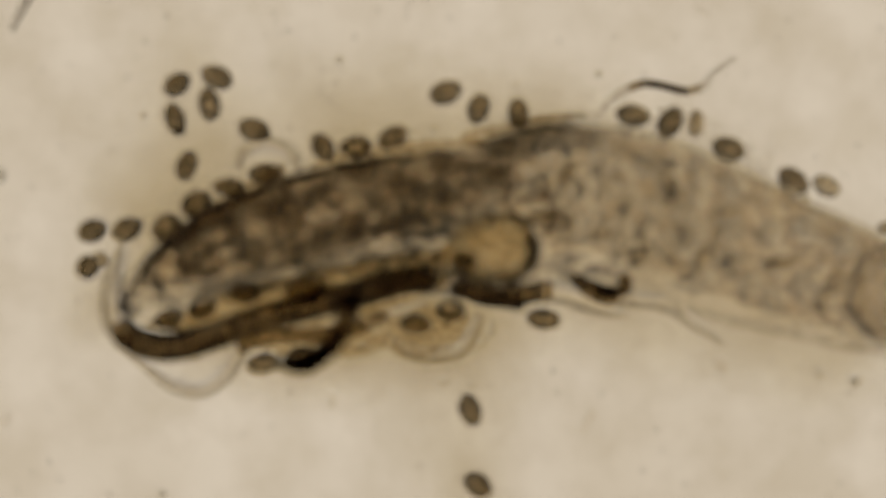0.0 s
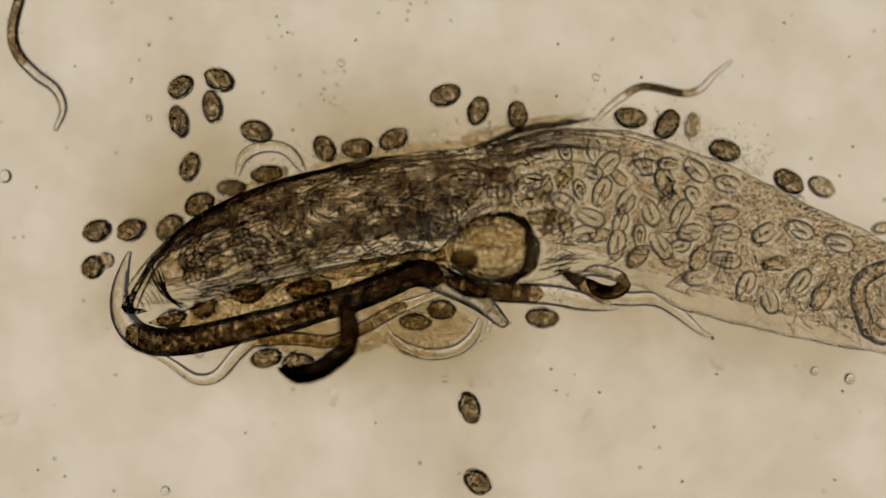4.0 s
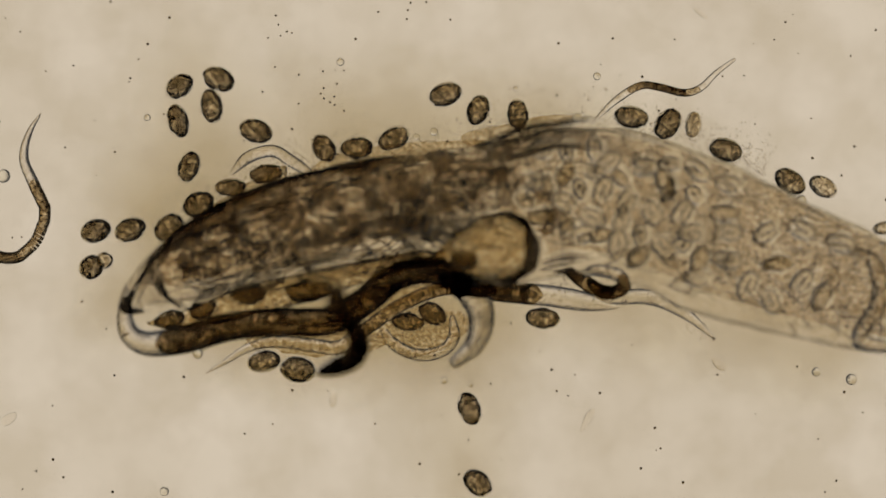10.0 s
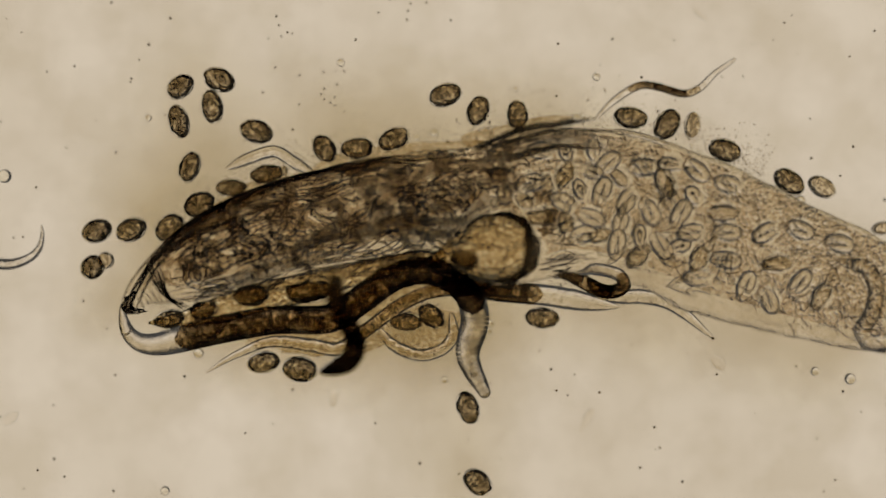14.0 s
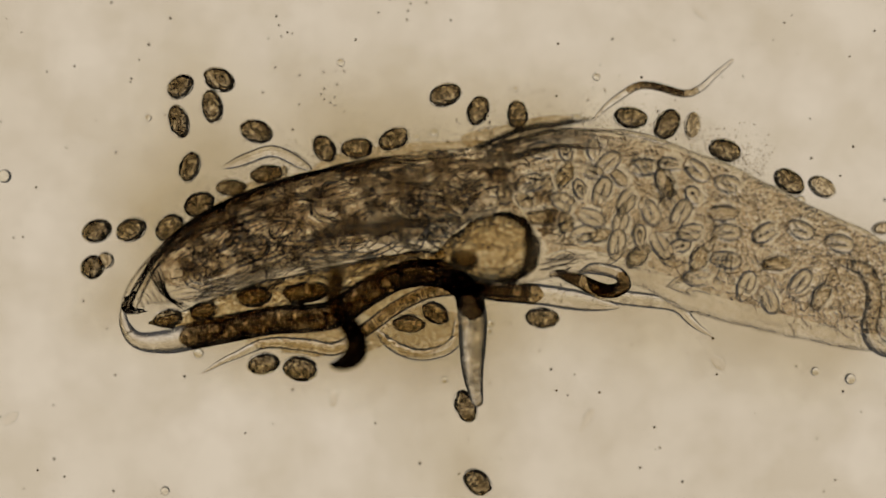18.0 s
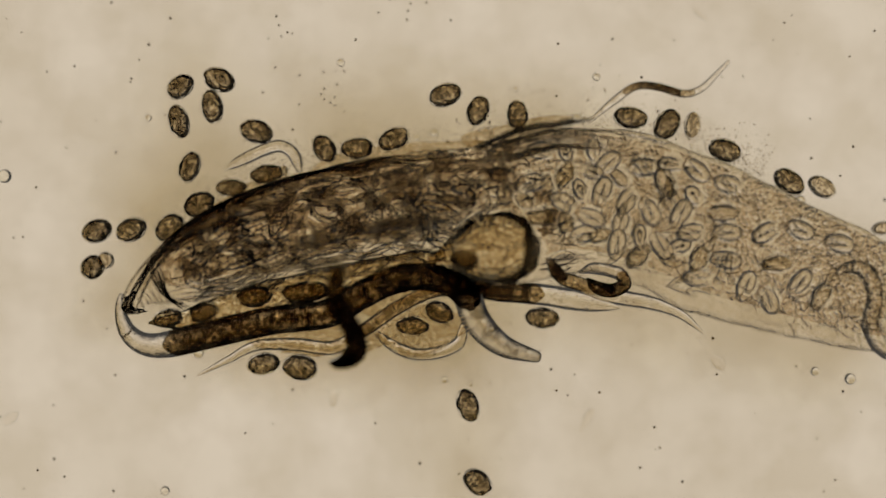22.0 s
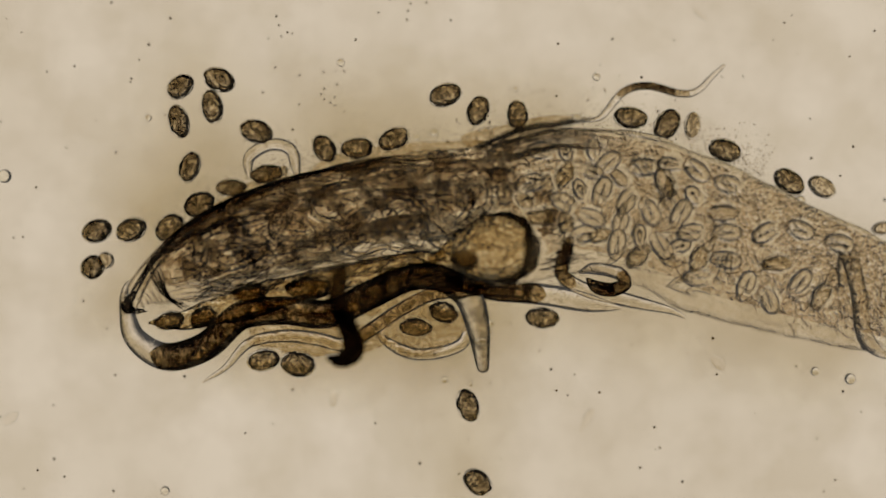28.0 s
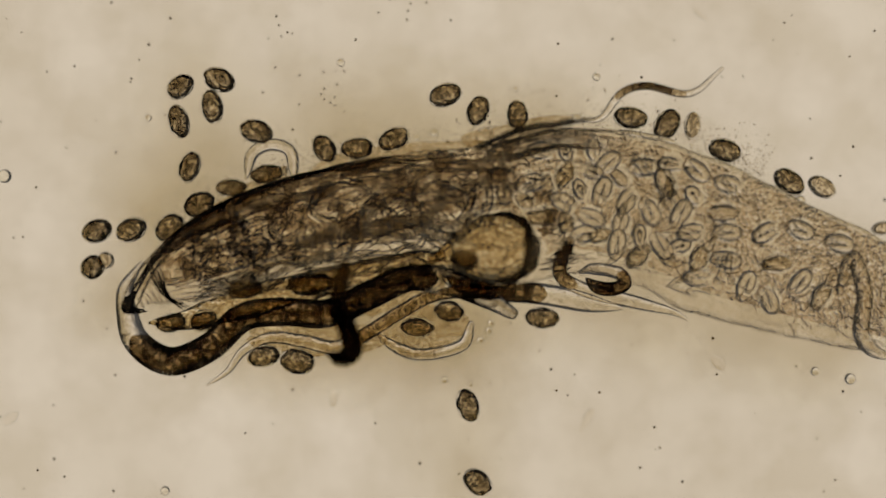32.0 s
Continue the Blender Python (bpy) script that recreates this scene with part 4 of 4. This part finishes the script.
worm("nematode", "clear nematode turning at the broken end of the body", {
    0: [(1600, 480), (1560, 455), (1525, 470), (1508, 510), (1515, 555), (1545, 590), (1590, 605)],
    3: [(1600, 490), (1560, 490), (1520, 500), (1508, 535), (1530, 580), (1560, 590), (1600, 600)],
    6: [(1560, 400), (1545, 440), (1552, 490), (1550, 540), (1535, 580), (1530, 605), (1570, 600)],
    8: [(1520, 410), (1545, 440), (1556, 490), (1548, 545), (1515, 590), (1530, 612), (1575, 615)],
    13: [(1500, 465), (1535, 475), (1552, 510), (1545, 550), (1525, 585), (1540, 605), (1585, 600)],
    20: [(1500, 470), (1530, 480), (1545, 510), (1545, 545), (1540, 580), (1560, 615), (1600, 630)],
    23: [(1480, 500), (1500, 475), (1535, 480), (1550, 520), (1540, 570), (1565, 620), (1610, 635)],
    28: [(1475, 560), (1490, 500), (1500, 450), (1520, 520), (1530, 590), (1560, 625), (1610, 640)],
    32: [(1475, 560), (1490, 500), (1510, 460), (1530, 520), (1525, 590), (1555, 625), (1610, 630)],
}, 30, 90, lambda s: ("clear", ""), head=0.2, tail=0.3, z=50)

# ---- thin membranes between the lower worms ----
for x, y, a, ln, wd in [(752, 582, 8, 150, 84), (560, 600, 0, 250, 60), (700, 520, 20, 190, 50), (690, 278, 9, 300, 44), (430, 350, 31, 220, 40), (910, 232, 12, 200, 36)]:
    e = thing("membrane", P(x, y, 5), "thin tan film of slime beside the worms", "slime", "films of slime", a)
    part("film", ball("film", ln / 2, wd / 2, 3, M["slime"], 0.35, 0.022, x, 12, 40), e)

# ---- droplets and dust ----
for x, y, r in [(603, 111, 7), (1056, 136, 7), (262, 209, 6), (1021, 209, 8), (1034, 212, 5), (737, 243, 6), (768, 234, 7), (8, 312, 12), (351, 626, 9), (786, 673, 6),
                (865, 586, 6), (850, 603, 6), (1443, 658, 8), (1505, 671, 10), (1417, 355, 9), (292, 869, 8), (640, 610, 8), (912, 158, 5), (646, 612, 7), (833, 680, 5), (869, 573, 6)]:
    d = thing("droplet", P(x, y, r), "small clear round droplet on the slide", "droplet", "droplets")
    part("drop", ball("drop", r, r, r, M["bubble"], rings=10, sides=14), d)


random.seed(33)
# Dust of the camera sensor, added as specks above the slide.
spots = [(985, 170, 30, 2.2), (786, 394, 128, 3), (1262, 599, 30, 3), (66, 833, 30, 2.2)]
granules("dust_speck", "black specks of sensor dust, set among the specimen", spots, M["speck"])
spots = [(random.uniform(-100, 1660), random.uniform(-60, 940), random.uniform(2, 16), random.choice((1.2, 1.6, 1.8, 2.2, 2.6))) for i in range(180)]
spots += [(random.gauss(570, 30), random.gauss(160, 25), 5, 2) for i in range(12)] + [(random.gauss(700, 40), random.gauss(15, 10), 5, 2) for i in range(8)]
granules("fine_dust", "fine dark dust scattered on the glass slide", spots, M["speck"])
spots = []
for i in range(2400):
    k = random.uniform(6, 58)
    p, q = on_axis(k)
    d = math.hypot(q[0] - p[0], q[1] - p[1])
    w = random.choice((1, 1, 1, -1)) * (1.0 * p[2] + abs(random.gauss(0, 30)))
    spots.append((p[0] + (q[1] - p[1]) / d * w, p[1] - (q[0] - p[0]) / d * w, random.uniform(6, 40), random.uniform(1.0, 2.2)))
granules("fluid_granules", "fine clear grains in the fluid round the worms", spots, M["grain"])


def motions():
    for ob, rows in MOVES:
        walk(ob, rows)


motions()
